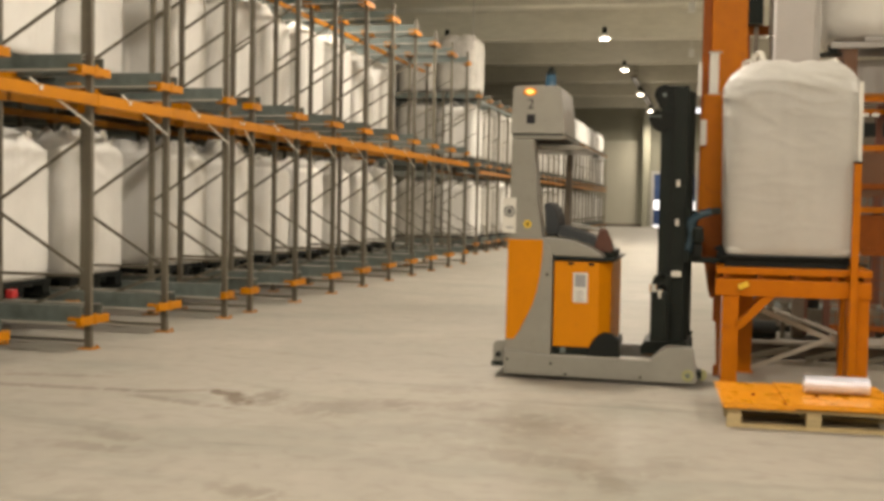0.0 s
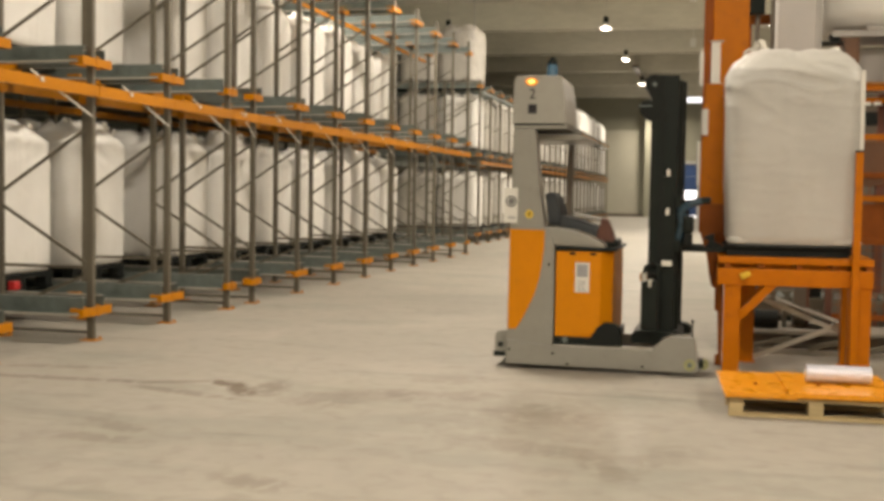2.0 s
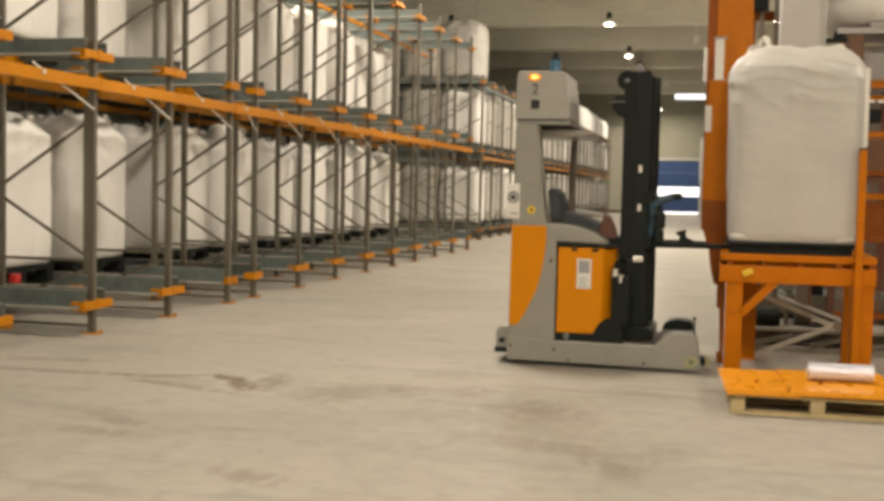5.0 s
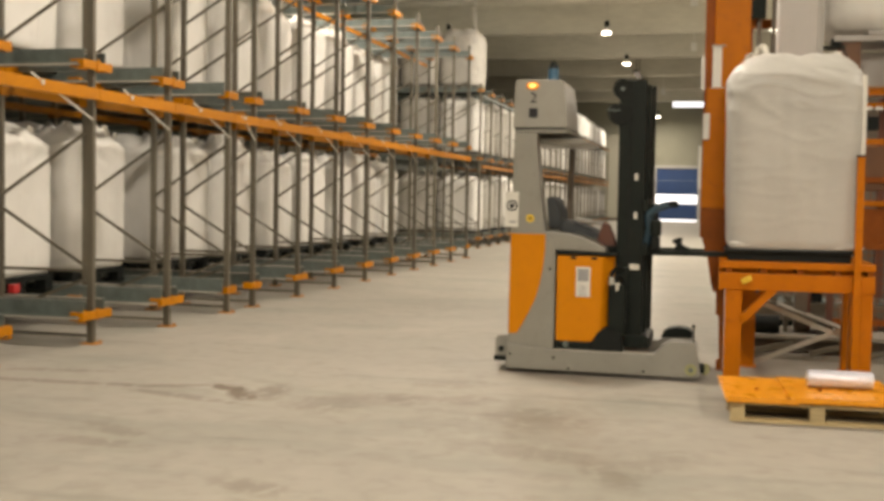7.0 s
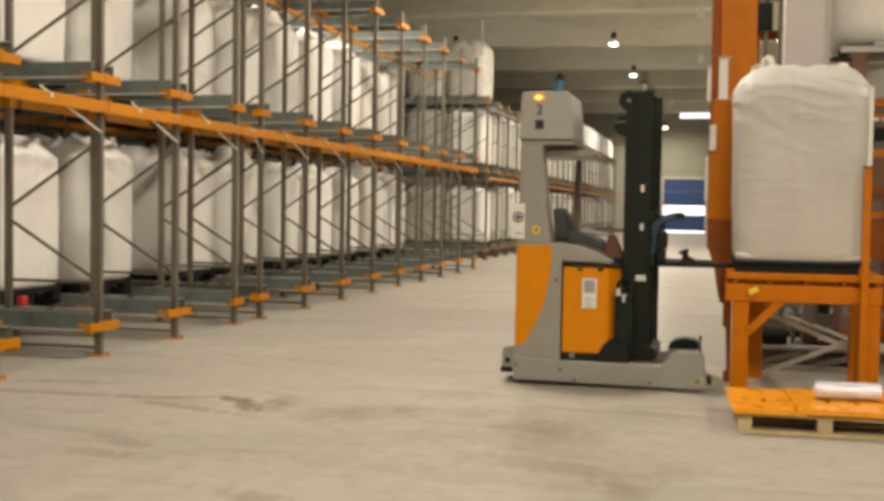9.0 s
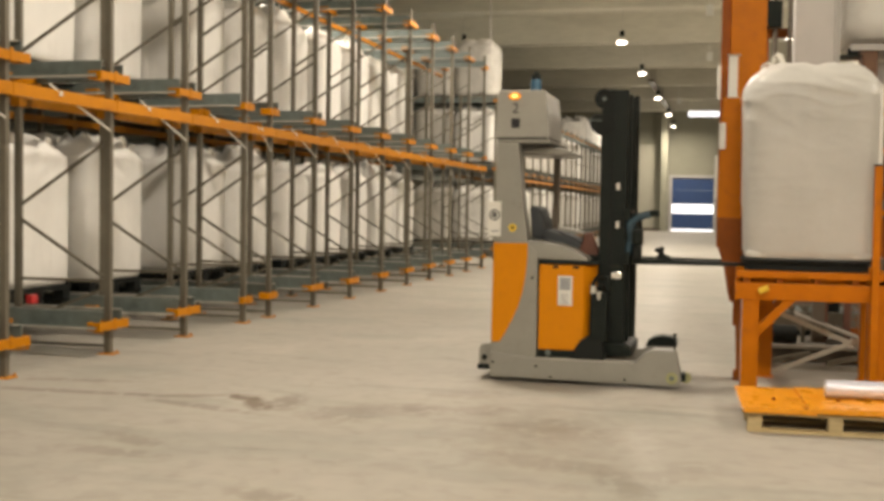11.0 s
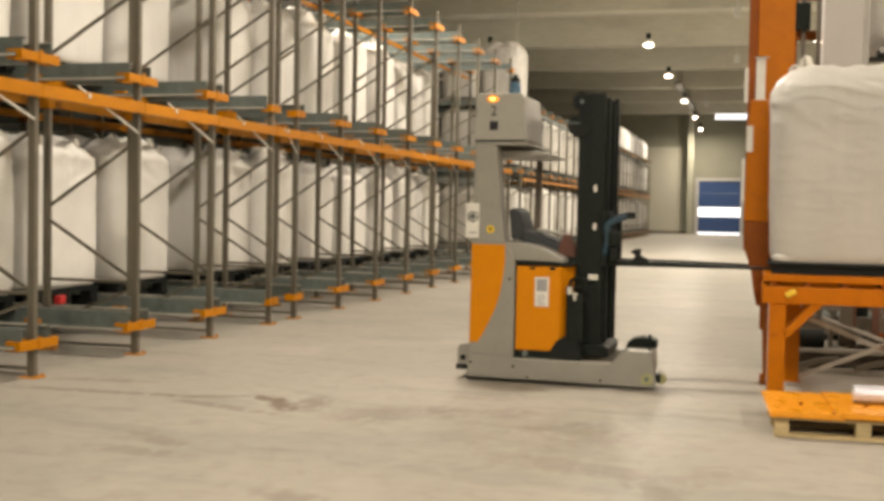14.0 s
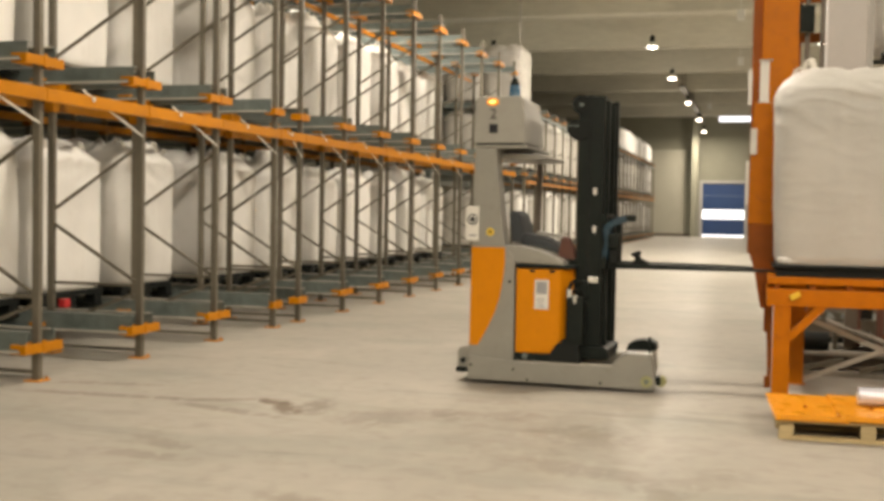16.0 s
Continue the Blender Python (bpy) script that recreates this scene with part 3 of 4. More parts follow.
def rack(label, face, ys, height, levels, posts, beam_levels, rail_end, brackets_at, knee, paint):
    """Shuttle racking whose lanes run away from the aisle. posts: places of the uprights behind the face, in pairs."""
    r = thing("pallet_rack", label, "pallet rack", "racking", pose(face, ys[0], 0))
    y0 = ys[0]
    post, foot = post_mesh(height), foot_mesh()
    depth = posts[1] - posts[0]
    diagonals = []
    for xa, za, xb, zb in ((-depth, 0.27, 0, 0.68), (0, 0.745, -depth, 1.37), (-depth, 1.48, 0, 2.17), (-depth, 3.05, 0, 3.69), (-depth, 3.83, 0, 4.47)):
        diagonals.append(bar_mesh("brace", (xa, 0, za), (xb, 0, zb), 0.028, 0.028, STEEL))
    level_bar = bar_mesh("brace", (-depth, 0, 0), (0, 0, 0), 0.03, 0.03, STEEL)
    wide, narrow = bracket_mesh(0.27, paint), bracket_mesh(0.15, paint)
    rails = rail_mesh(0.035, -rail_end)
    edges = rail_edge_mesh(0.034, -rail_end)
    clip = bar_mesh("beam_clip", (0, -0.02, 0), (0, 0.03, 0), 0.006, 0.045, FLAT_STEEL)
    connector = bar_mesh("beam_connector", (0, -0.06, 0), (0, 0.06, 0), 0.1, 0.11, SHADED_BEAM)
    knee_long = bar_mesh("knee_brace", (0.101, -1.18, 2.60), (0.036, -0.03, 2.255), 0.005, 0.02, FLAT_STEEL)
    knee_short = bar_mesh("knee_brace", (0.101, -0.62, 2.55), (0.036, -0.03, 2.255), 0.005, 0.02, FLAT_STEEL)
    for i, y in enumerate(ys):
        single = (i > 0 and y - ys[i - 1] < 1.2) or (i + 1 < len(ys) and ys[i + 1] - y < 1.2) or i in (0, len(ys) - 1)
        for p in posts:
            piece("upright", post, r, -p, y - y0)
            piece("foot_plate", foot, r, -p, y - y0)
        for p in posts[::2]:
            for d in diagonals:
                piece("brace", d, r, -p, y - y0)
            for z in (0.08, 0.74):
                piece("brace", level_bar, r, -p, y - y0, z)
        for z in levels:
            for p in brackets_at:
                piece("bracket", narrow if single else wide, r, -p, y - y0, z)
        if knee:
            short = i > 0 and y - ys[i - 1] < 1.2
            piece("knee_brace", knee_short if short else knee_long, r, 0, y - y0)
            for p in posts[1:3]:
                piece("beam_connector", connector, r, -p, y - y0, 2.56)
            piece("beam_clip", clip, r, 0.104, y - y0 - (0.5 if short else 1.0), 2.53)
    for a, b in zip(ys, ys[1:]):
        if b - a < 1.2:
            continue
        for z in levels:
            for y, turn in ((a + 0.20, 0), (b - 0.20, 180)):
                ob = piece("rail", rails, r, 0, y - y0, z - 0.02)
                lip = piece("rail_edge", edges, r, 0, y - y0, z - 0.02)
                if turn:
                    ob.scale = lip.scale = (1, -1, 1)
    for x, z, h, paint in beam_levels:
        beam = bar_mesh("beam", (0, 0, 0), (0, 1, 0), 0.05, h, paint)
        for a, b in zip(ys, ys[1:]):
            ob = piece("beam", beam, r, x, a - y0 + 0.005, z)
            ob.scale = (1, b - a - 0.01, 1)
    return r


FACE = -6.08
NEAR_YS = [6.84, 8.47, 10.16, 11.78, 13.41, 14.24, 15.94, 17.64, 19.34, 21.04, 22.74, 24.44, 26.14, 27.84]
FAR_YS = [33.3 + 1.68 * k for k in range(26)]


def racking():
    rack("orange and grey steel shuttle racking loaded with white bags", FACE, NEAR_YS, 5.35, (0.30, 2.79, 5.05), (0, 1.04, 2.5, 3.54),
         ((0.07, 2.505, 0.115, RACK_ORANGE), (-1.12, 2.575, 0.09, SHADED_BEAM), (-2.4, 2.575, 0.09, SHADED_BEAM), (-1.12, 4.86, 0.07, RACK_ORANGE)), 9.0, (0, 1.04, 2.5), True, RACK_ORANGE)
    n = 0
    for a, b in zip(NEAR_YS, NEAR_YS[1:]):
        if b - a < 1.2 or a > 25:
            continue
        for level, z in enumerate((0.29, 2.78)):
            for row in range(3):
                x = FACE - 1.92 - 1.27 * row + random.uniform(-0.05, 0.05)
                y = (a + b) / 2 + random.uniform(-0.04, 0.04)
                plastic_pallet(x, y, z + 0.10, "pallets in the racking")
                bulk_bag(x, y, z + 0.296, random.randrange(5), random.choice((0, 90, 180, 270)) + random.uniform(-2, 2), "white woven bulk bag standing on a black pallet in the racking", "bags in the racking", row == 0)
    rack("long far block of orange and grey racking full of bags", -6.9, FAR_YS, 4.95, (0.30, 2.70, 4.75), (0, 1.1),
         ((0.07, 2.47, 0.10, HAZE_TAN), (-1.2, 2.47, 0.09, SHADED_BEAM), (0.07, 4.58, 0.06, GALV)), 7.0, (0,), False, HAZE_TAN)
    for i, (a, b) in enumerate(zip(FAR_YS, FAR_YS[1:])):
        for level, z in enumerate((0.29, 2.69, 4.72)):
            rows = range(3) if i == 0 else (0,)
            if level == 2 and i > 0:
                rows = (0,) if i > 12 else ()
            for row in rows:
                x = -6.9 - 0.75 - 1.27 * row
                y = (a + b) / 2 + random.uniform(-0.04, 0.04)
                plastic_pallet(x, y, z + 0.03, "pallets in the racking")
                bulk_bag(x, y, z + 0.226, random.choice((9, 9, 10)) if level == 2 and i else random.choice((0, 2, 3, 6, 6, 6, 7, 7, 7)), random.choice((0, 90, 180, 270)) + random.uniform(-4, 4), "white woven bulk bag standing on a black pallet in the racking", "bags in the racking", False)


def red_stop():
    t = thing("rail_stop", "small red plastic stop on the rack rail", "rail stop", "", pose(-7.1, 10.36, 0.452))
    box_part("stop_body", (-0.04, -0.05, 0, 0.04, 0.05, 0.10), RED_LENS, t, 0.01)
    box_part("stop_foot", (-0.06, -0.05, -0.001, 0.06, 0.05, 0.012), BLACK, t, 0.002)


# ---- the reach truck ----
def reach_truck():
    t = thing("reach_truck", "orange and grey driverless reach truck with a black mast", "forklift", "", pose(-1.75, 9.78, 0))
    W = 1.26
    # two straddle legs and the cross body
    leg = [(0.0, 0.04), (1.66, 0.03), (1.68, 0.07), (1.635, 0.34), (1.43, 0.343), (1.36, 0.305), (1.285, 0.22), (0.415, 0.22), (0.0, 0.26)]
    far_leg = [(0.0, 0.04), (1.58, 0.03), (1.59, 0.07), (1.57, 0.27), (1.37, 0.275), (1.27, 0.22), (0.43, 0.22), (0.0, 0.26)]
    for y, outline, end in ((0.0, leg, 1.66), (W - 0.2, far_leg, 1.49)):
        bm = bmesh.new()
        bm_prism(bm, outline, y, y + 0.2)
        soften(bm, 0.012)
        part("straddle_leg", bm, TRUCK_GREY, t)
        bm = bmesh.new()
        bm_tube(bm, (end - 0.06, y - 0.014, 0.105), (end - 0.06, y + 0.16, 0.105), 0.05, n=24)
        bm_tube(bm, (end + 0.055, y + 0.08, 0.1), (end + 0.055, y + 0.17, 0.1), 0.045, n=24)
        wheel = part("load_wheel", bm, YELLOW_WHEEL, t, "yellowed load rollers")
        bm = bmesh.new()
        bm_tube(bm, (end - 0.06, y - 0.022, 0.105), (end - 0.06, y - 0.015, 0.105), 0.022, n=14)
        part("hub", bm, GALV, wheel)
        box_part("wheel_guard", (end + 0.005, y + 0.02, 0.075, end + 0.055, y + 0.17, 0.145), BLACK, t, 0.01)
    bm = bmesh.new()
    bm_tube(bm, (1.615, 0.06, 0.33), (1.615, 0.06, 0.46), 0.007, n=8)
    bm_tube(bm, (1.615, 0.06, 0.46), (1.615, 0.06, 0.485), 0.014, n=10)
    part("marker_pin", bm, BLACK, t)
    bm = bmesh.new()
    bm_prism(bm, [(1.30, 0.245), (1.59, 0.25), (1.585, 0.315), (1.54, 0.34), (1.45, 0.35), (1.37, 0.335), (1.32, 0.30)], W - 0.21, W + 0.01)
    soften(bm, 0.01)
    part("leg_cover", bm, BLACK, t, "black rounded leg cover")
    # pale strip stands for the highlight along the leg's top edge
    box_part("wear_strip", (0.42, -0.001, 0.221, 1.275, 0.028, 0.228), FLAT_STEEL, t, 0.002, "bright strip for the highlight along the leg's top edge")
    body = [(0.0, 0.10), (0.415, 0.10), (0.415, 1.08), (0.40, 1.16), (0.345, 1.22), (0.32, 1.26), (0.275, 1.56), (0.225, 2.12), (0.03, 2.12), (0.012, 1.24)]
    bm = bmesh.new()
    bm_prism(bm, body, 0.02, 0.24)
    soften(bm, 0.015)
    part("column", bm, TRUCK_GREY, t, "grey curved steel column")
    bm = bmesh.new()
    bm_prism(bm, [(0.0, 0.1), (0.412, 0.1), (0.412, 1.05), (0.3, 1.2), (0.03, 1.2)], 0.245, W - 0.02)
    soften(bm, 0.03)
    part("rear_body", bm, TRUCK_GREY, t)
    bm = bmesh.new()
    bm_prism(bm, [(0.012, 0.35), (0.085, 0.35), (0.13, 0.42), (0.19, 0.54), (0.245, 0.66), (0.285, 0.80), (0.31, 0.95), (0.325, 1.10), (0.325, 1.235), (0.018, 1.235)], 0.006, 0.03)
    soften(bm, 0.005)
    part("side_panel", bm, TRUCK_ORANGE, t, "curved orange side panel")
    # hood that falls from the column over the battery
    bm = bmesh.new()
    bm_prism(bm, [(0.30, 1.10), (0.86, 1.085), (0.84, 1.12), (0.72, 1.19), (0.58, 1.235), (0.44, 1.255), (0.30, 1.26)], 0.03, W - 0.03)
    soften(bm, 0.02)
    part("hood", bm, TRUCK_GREY, t)
    # battery
    bm = bmesh.new()
    a = [(0.43, 0.0), (0.82, 0.0), (0.92, 0.14), (0.92, W - 0.05), (0.43, W - 0.05)]
    lo = [bm.verts.new((x, y + 0.025, 0.30)) for x, y in a]
    hi = [bm.verts.new((x, y + 0.025, 1.05)) for x, y in a]
    bm.faces.new(lo[::-1])
    bm.faces.new(hi)
    for i in range(5):
        bm.faces.new((lo[i], lo[(i + 1) % 5], hi[(i + 1) % 5], hi[i]))
    soften(bm, 0.012)
    battery = part("battery_box", bm, TRUCK_ORANGE, t, "orange battery housing")
    box_part("battery_lid", (0.425, 0.02, 1.06, 0.95, W - 0.03, 1.085), BLACK, t, 0.008)
    box_part("battery_tray", (0.42, 0.03, 0.222, 0.95, W - 0.03, 0.298), BLACK, t, 0.008)
    bm = bmesh.new()
    bm_prism(bm, [(0.72, 0.225), (1.02, 0.225), (1.0, 0.38), (0.94, 0.43), (0.86, 0.435), (0.80, 0.39), (0.75, 0.31)], 0.0, 0.12)
    soften(bm, 0.012)
    part("step_guard", bm, RUBBER, t)
    bm = bmesh.new()
    bm_tube(bm, (0.52, 0.032, 0.272), (0.52, 0.016, 0.272), 0.026, n=20)
    part("round_cap", bm, GALV, t)
    for x in (0.55, 0.73):
        box_part("lid_catch", (x, 0.018, 1.02, x + 0.05, 0.026, 1.045), RUBBER, battery, 0.003)
    label = box_part("notice", (0.60, 0.017, 0.695, 0.725, 0.0235, 0.955), PAPER, t, 0, "paper notice in a clear sleeve")
    box_part("print", (0.615, 0.0145, 0.83, 0.71, 0.0165, 0.94), GREY_PRINT, label, 0)
    for k in range(5):
        box_part("print", (0.625, 0.0145, 0.707 + 0.02 * k, 0.70 - 0.012 * (k % 3), 0.0165, 0.714 + 0.02 * k), GREY_PRINT, label, 0)
    # tail bumper
    bm = bmesh.new()
    bm_prism(bm, [(-0.115, 0.14), (0.0, 0.10), (0.0, 0.33), (-0.09, 0.32), (-0.115, 0.28)], 0.08, W - 0.08)
    soften(bm, 0.01)
    part("tail_bumper", bm, TRUCK_GREY, t)
    box_part("bumper_strip", (-0.125, 0.07, 0.09, -0.02, W - 0.07, 0.138), BLACK, t, 0.008)
    bm = bmesh.new()
    bm_tube(bm, (-0.06, 0.075, 0.2), (-0.06, 0.06, 0.2), 0.025, n=16)
    part("sensor", bm, BLACK, t)
    # seat and controls
    bm = bmesh.new()
    bm_prism(bm, [(0.30, 1.27), (0.42, 1.27), (0.41, 1.42), (0.37, 1.53), (0.32, 1.57), (0.27, 1.55)], 0.38, 0.86)
    soften(bm, 0.03, 3)
    part("backrest", bm, SEAT, t, "dark upholstered backrest", True)
    bm = bmesh.new()
    bm_prism(bm, [(0.40, 1.25), (0.86, 1.125), (0.88, 1.17), (0.70, 1.27), (0.56, 1.32), (0.42, 1.36)], 0.34, 0.90)
    soften(bm, 0.03, 3)
    part("seat_cushion", bm, SEAT, t, "", True)
    bm = bmesh.new()
    bm_prism(bm, [(0.74, 1.14), (0.92, 1.11), (0.90, 1.22), (0.85, 1.33), (0.79, 1.34)], 0.30, 0.42)
    soften(bm, 0.02, 3)
    part("armrest", bm, BROWN, t, "brown worn armrest")
    bm = bmesh.new()
    bm_prism(bm, [(0.52, 1.35), (0.78, 1.31), (0.78, 1.335), (0.53, 1.385)], 0.44, 0.62)
    soften(bm, 0.008)
    part("control_tray", bm, BOX_GREY, t)
    box_part("front_panel", (0.78, 0.3, 1.08, 0.93, 0.9, 1.15), BLACK, t, 0.02)
    # overhead guard and its far post
    bm = bmesh.new()
    bm_prism(bm, [(0.05, 2.085), (0.56, 2.085), (0.66, 2.06), (0.66, 2.04), (0.5, 2.03), (0.14, 2.03)], 0.25, W - 0.06)
    soften(bm, 0.01)
    part("overhead_guard", bm, TRUCK_GREY, t)
    box_part("guard_edge", (0.03, 0.03, 2.122, 0.5, W - 0.08, 2.15), TRUCK_GREY, t, 0.006)
    bm = bmesh.new()
    bm_prism(bm, [(0.35, 1.20), (0.41, 1.20), (0.43, 2.03), (0.38, 2.03)], W - 0.12, W - 0.04)
    part("guard_post", bm, HOUSING, t, "brownish rear guard post")
    # control box on the roof
    bm = bmesh.new()
    bm_prism(bm, [(0.01, 2.165), (0.49, 2.165), (0.475, 2.4), (0.45, 2.57), (0.43, 2.585), (0.05, 2.585), (0.025, 2.55)], 0.04, 0.86)
    soften(bm, 0.012)
    box = part("control_box", bm, BOX_GREY, t, "grey sheet metal control box on the roof")
    box_part("gap_strip", (0.03, 0.036, 2.152, 0.47, 0.8, 2.164), BLACK, t, 0)
    for nm, y, rx, rz, mat in (("signal_lamp", 0.024, 0.058, 0.034, AMBER_RIM), ("bulb", 0.015, 0.032, 0.018, AMBER)):
        bm = bmesh.new()
        bm_prism(bm, [(0.183 + rx * math.cos(2 * math.pi * k / 24), 2.532 + rz * math.sin(2 * math.pi * k / 24)) for k in range(24)], y, y + 0.015 if nm == "signal_lamp" else 0.0235)
        part(nm, bm, mat, box)
    bm = bmesh.new()
    bm_box(bm, 0.155, 0.028, 2.255, 0.23, 0.0395, 2.335)
    soften(bm, 0.004)
    part("scanner_window", bm, INK, box)
    font = bpy.data.curves.new("number", "FONT")
    font.body, font.size, font.extrude, font.align_x = "2", 0.125, 0.001, "CENTER"
    tmp = bpy.data.objects.new("number", font)
    scene.collection.objects.link(tmp)
    me = bpy.data.meshes.new_from_object(tmp.evaluated_get(bpy.context.evaluated_depsgraph_get()))
    bpy.data.objects.remove(tmp)
    me.materials.clear()
    me.materials.append(INK)
    num = new("number", me)
    num.parent = box
    num.matrix_basis = pose(0.19, 0.037, 2.385, 90, 0, 0)
    beacon = new("beacon", mesh_of("beacon", beacon_bm(), BEACON_BLUE, False))
    beacon.parent = t
    beacon.location = (0.325, 0.3, 2.586)
    bm = bmesh.new()
    bm_tube(bm, (0, 0, 0.118), (0, 0, 0.16), 0.047, 0.04, 20)
    bm_tube(bm, (0, 0, 0.16), (0, 0, 0.19), 0.028, 0.022, 16)
    part("beacon_cap", bm, BLACK, beacon)
    # sign beside the column, round sticker
    sign = box_part("sign_plate", (-0.035, -0.012, 1.29, 0.085, -0.004, 1.60), PAPER, t, 0.003, "white sign plate with a dark pictogram")
    for r, y, mat in ((0.05, -0.0155, INK), (0.036, -0.0175, PAPER), (0.024, -0.0195, INK)):
        bm = bmesh.new()
        bm_tube(bm, (0.028, y + 0.0025, 1.48), (0.028, y, 1.48), r, n=20)
        part("print", bm, mat, sign)
    box_part("print", (0.0, -0.016, 1.33, 0.065, -0.013, 1.345), GREY_PRINT, sign, 0)
    box_part("sign_bracket", (0.02, -0.004, 1.4, 0.06, 0.02, 1.44), BLACK, t, 0)
    bm = bmesh.new()
    bm_tube(bm, (0.185, 0.02, 1.37), (0.185, 0.014, 1.37), 0.036, n=20)
    st = part("round_sticker", bm, YELLOW, t)
    bm = bmesh.new()
    bm_tube(bm, (0.185, 0.0138, 1.37), (0.185, 0.0115, 1.37), 0.014, n=12)
    part("print", bm, INK, st)
    for x, z in ((0.37, 0.93), (0.03, 0.17), (0.55, 0.06), (1.2, 0.07), (0.42, 0.15)):
        bm = bmesh.new()
        bm_tube(bm, (x, 0.021 if z > 0.3 else 0.001, z), (x, -0.004 + (0.02 if z > 0.3 else 0), z), 0.012, n=10)
        part("bolt", bm, BLACK, t)
    # mast, which slides on the legs
    mast = new("mast", mast_bm_mesh())
    mast.parent = t
    for y, d, o in ((0.25, 1, 0.0), (0.91, -1, 0.05)):
        # channel rails open to the middle
        bm = bmesh.new()
        e, f = y + 0.02 * d, y + 0.1 * d
        bm_prism_z(bm, [(1.31 + o, y), (1.545 + o, y), (1.545 + o, f), (1.51 + o, f), (1.51 + o, e), (1.34 + o, e), (1.34 + o, f), (1.31 + o, f)], 0.362, 2.60)
        soften(bm, 0.004)
        part("mast_rail", bm, BLACK, mast)
        box_part("rail_edge", (1.40, y - 0.008 if d > 0 else y + 0.001, 0.37, 1.425, y - 0.001 if d > 0 else y + 0.008, 2.58), RUBBER, mast, 0.002)
    for z in (0.45, 1.25, 2.50):
        box_part("mast_crossbar", (1.30, 0.352, z, 1.34, 0.808, z + 0.1), BLACK, mast, 0.005)
    for y in (0.40, 0.76):
        box_part("inner_mast", (1.385, y - 0.03, 0.365, 1.575, y + 0.03, 2.57), BLACK, mast, 0.006)
    # hydraulic unit in front of the mast, beside the battery's cut corner
    unit = box_part("hydraulic_unit", (1.27, 0.0, 0.385, 1.42, 0.05, 0.82), BLACK, mast, 0.02)
    box_part("unit_bracket", (1.36, 0.045, 0.45, 1.41, 0.252, 0.75), BLACK, mast, 0.005)
    for x, z, r in ((1.292, 0.85, 0.032), (1.345, 0.80, 0.03)):
        bm = bmesh.new()
        bm_tube(bm, (x, 0.026, z - 0.04), (x, 0.026, z + 0.03), r, n=16)
        part("cylinder_collar", bm, CHROME, unit)
    bm = bmesh.new()
    bm_path(bm, [(1.292, 0.026, 0.88), (1.305, 0.04, 0.93), (1.34, 0.1, 0.96), (1.38, 0.2, 0.93)], 0.016, 8)
    bm_path(bm, [(1.335, 0.026, 0.86), (1.345, 0.05, 0.88), (1.37, 0.14, 0.86), (1.39, 0.22, 0.78)], 0.014, 8)
    part("hose", bm, RUBBER, unit)
    box_part("side_motor", (1.29, 0.19, 0.80, 1.43, 0.26, 0.95), BLACK, mast, 0.015)
    box_part("bright_plate", (1.43, 0.19, 0.935, 1.52, 0.246, 0.985), CHROME, mast, 0.003)
    for x, y, z in ((1.455, 0.252, 1.72), (1.455, 0.252, 1.38)):
        box_part("white_tag", (x, y - 0.006, z, x + 0.03, y + 0.002, z + 0.06), PAPER, mast, 0.002)
    bm = bmesh.new()
    bm_tube(bm, (1.335, 0.245, 2.522), (1.335, 0.3, 2.522), 0.088, n=28)
    part("hose_pulley", bm, RUBBER, mast)
    bm = bmesh.new()
    bm_tube(bm, (1.335, 0.86, 2.522), (1.335, 0.91, 2.522), 0.088, n=28)
    part("hose_pulley", bm, RUBBER, mast)
    bm = bmesh.new()
    bm_tube(bm, (1.335, 0.236, 2.522), (1.335, 0.2445, 2.522), 0.018, n=12)
    part("pulley_pin", bm, GALV, mast)
    # half-round hose guide under the pulley, with its plate
    half = [(1.32 - 0.115 * math.cos(math.pi * k / 12), 2.33 - 0.13 * math.sin(math.pi * k / 12)) for k in range(13)]
    bm = bmesh.new()
    bm_prism(bm, half + [(1.435, 2.375), (1.26, 2.39), (1.225, 2.37)], 0.235, 0.30)
    soften(bm, 0.006)
    part("hose_guide", bm, RUBBER, mast)
    box_part("hose_plate", (1.19, 0.228, 2.328, 1.315, 0.30, 2.338), GALV, mast, 0.002)
    for k in range(4):
        y = 0.45 + 0.07 * k
        bm = bmesh.new()
        bm_path(bm, [(1.37, y, 0.5), (1.37, y, 1.2), (1.36, y, 2.2), (1.33, y, 2.45), (1.34, y, 2.58), (1.40, y, 2.62)], 0.014)
        part("hose", bm, RUBBER, mast)
    bm = bmesh.new()
    bm_tube(bm, (1.375, 0.30, 0.37), (1.375, 0.30, 2.45), 0.022, n=14)
    part("lift_cylinder", bm, BLUE_HOSE, mast, "dark blue-grey lift cylinder")
    # fork carriage
    bm = bmesh.new()
    for z0, z1 in ((1.06, 1.16), (1.45, 1.55)):
        bm_box(bm, 1.535, 0.2, z0, 1.585, 1.06, z1)
    for y in (0.24, 0.6, 0.98):
        bm_box(bm, 1.55, y, 1.16, 1.58, y + 0.05, 1.45)
    soften(bm, 0.006)
    part("carriage", bm, BLACK, mast)
    for y in (0.30, 0.82):
        bm = bmesh.new()
        bm_prism(bm, [(1.59, 1.06), (3.06, 1.068), (3.06, 1.085), (2.2, 1.105), (1.64, 1.11), (1.64, 1.5), (1.59, 1.52)], y, y + 0.12)
        soften(bm, 0.004)
        part("fork", bm, BLACK, mast)
    bm = bmesh.new()
    bm_path(bm, [(1.56, 0.28, 1.15), (1.60, 0.24, 1.30), (1.58, 0.22, 1.42), (1.66, 0.2, 1.48), (1.76, 0.2, 1.51)], 0.034, 12)
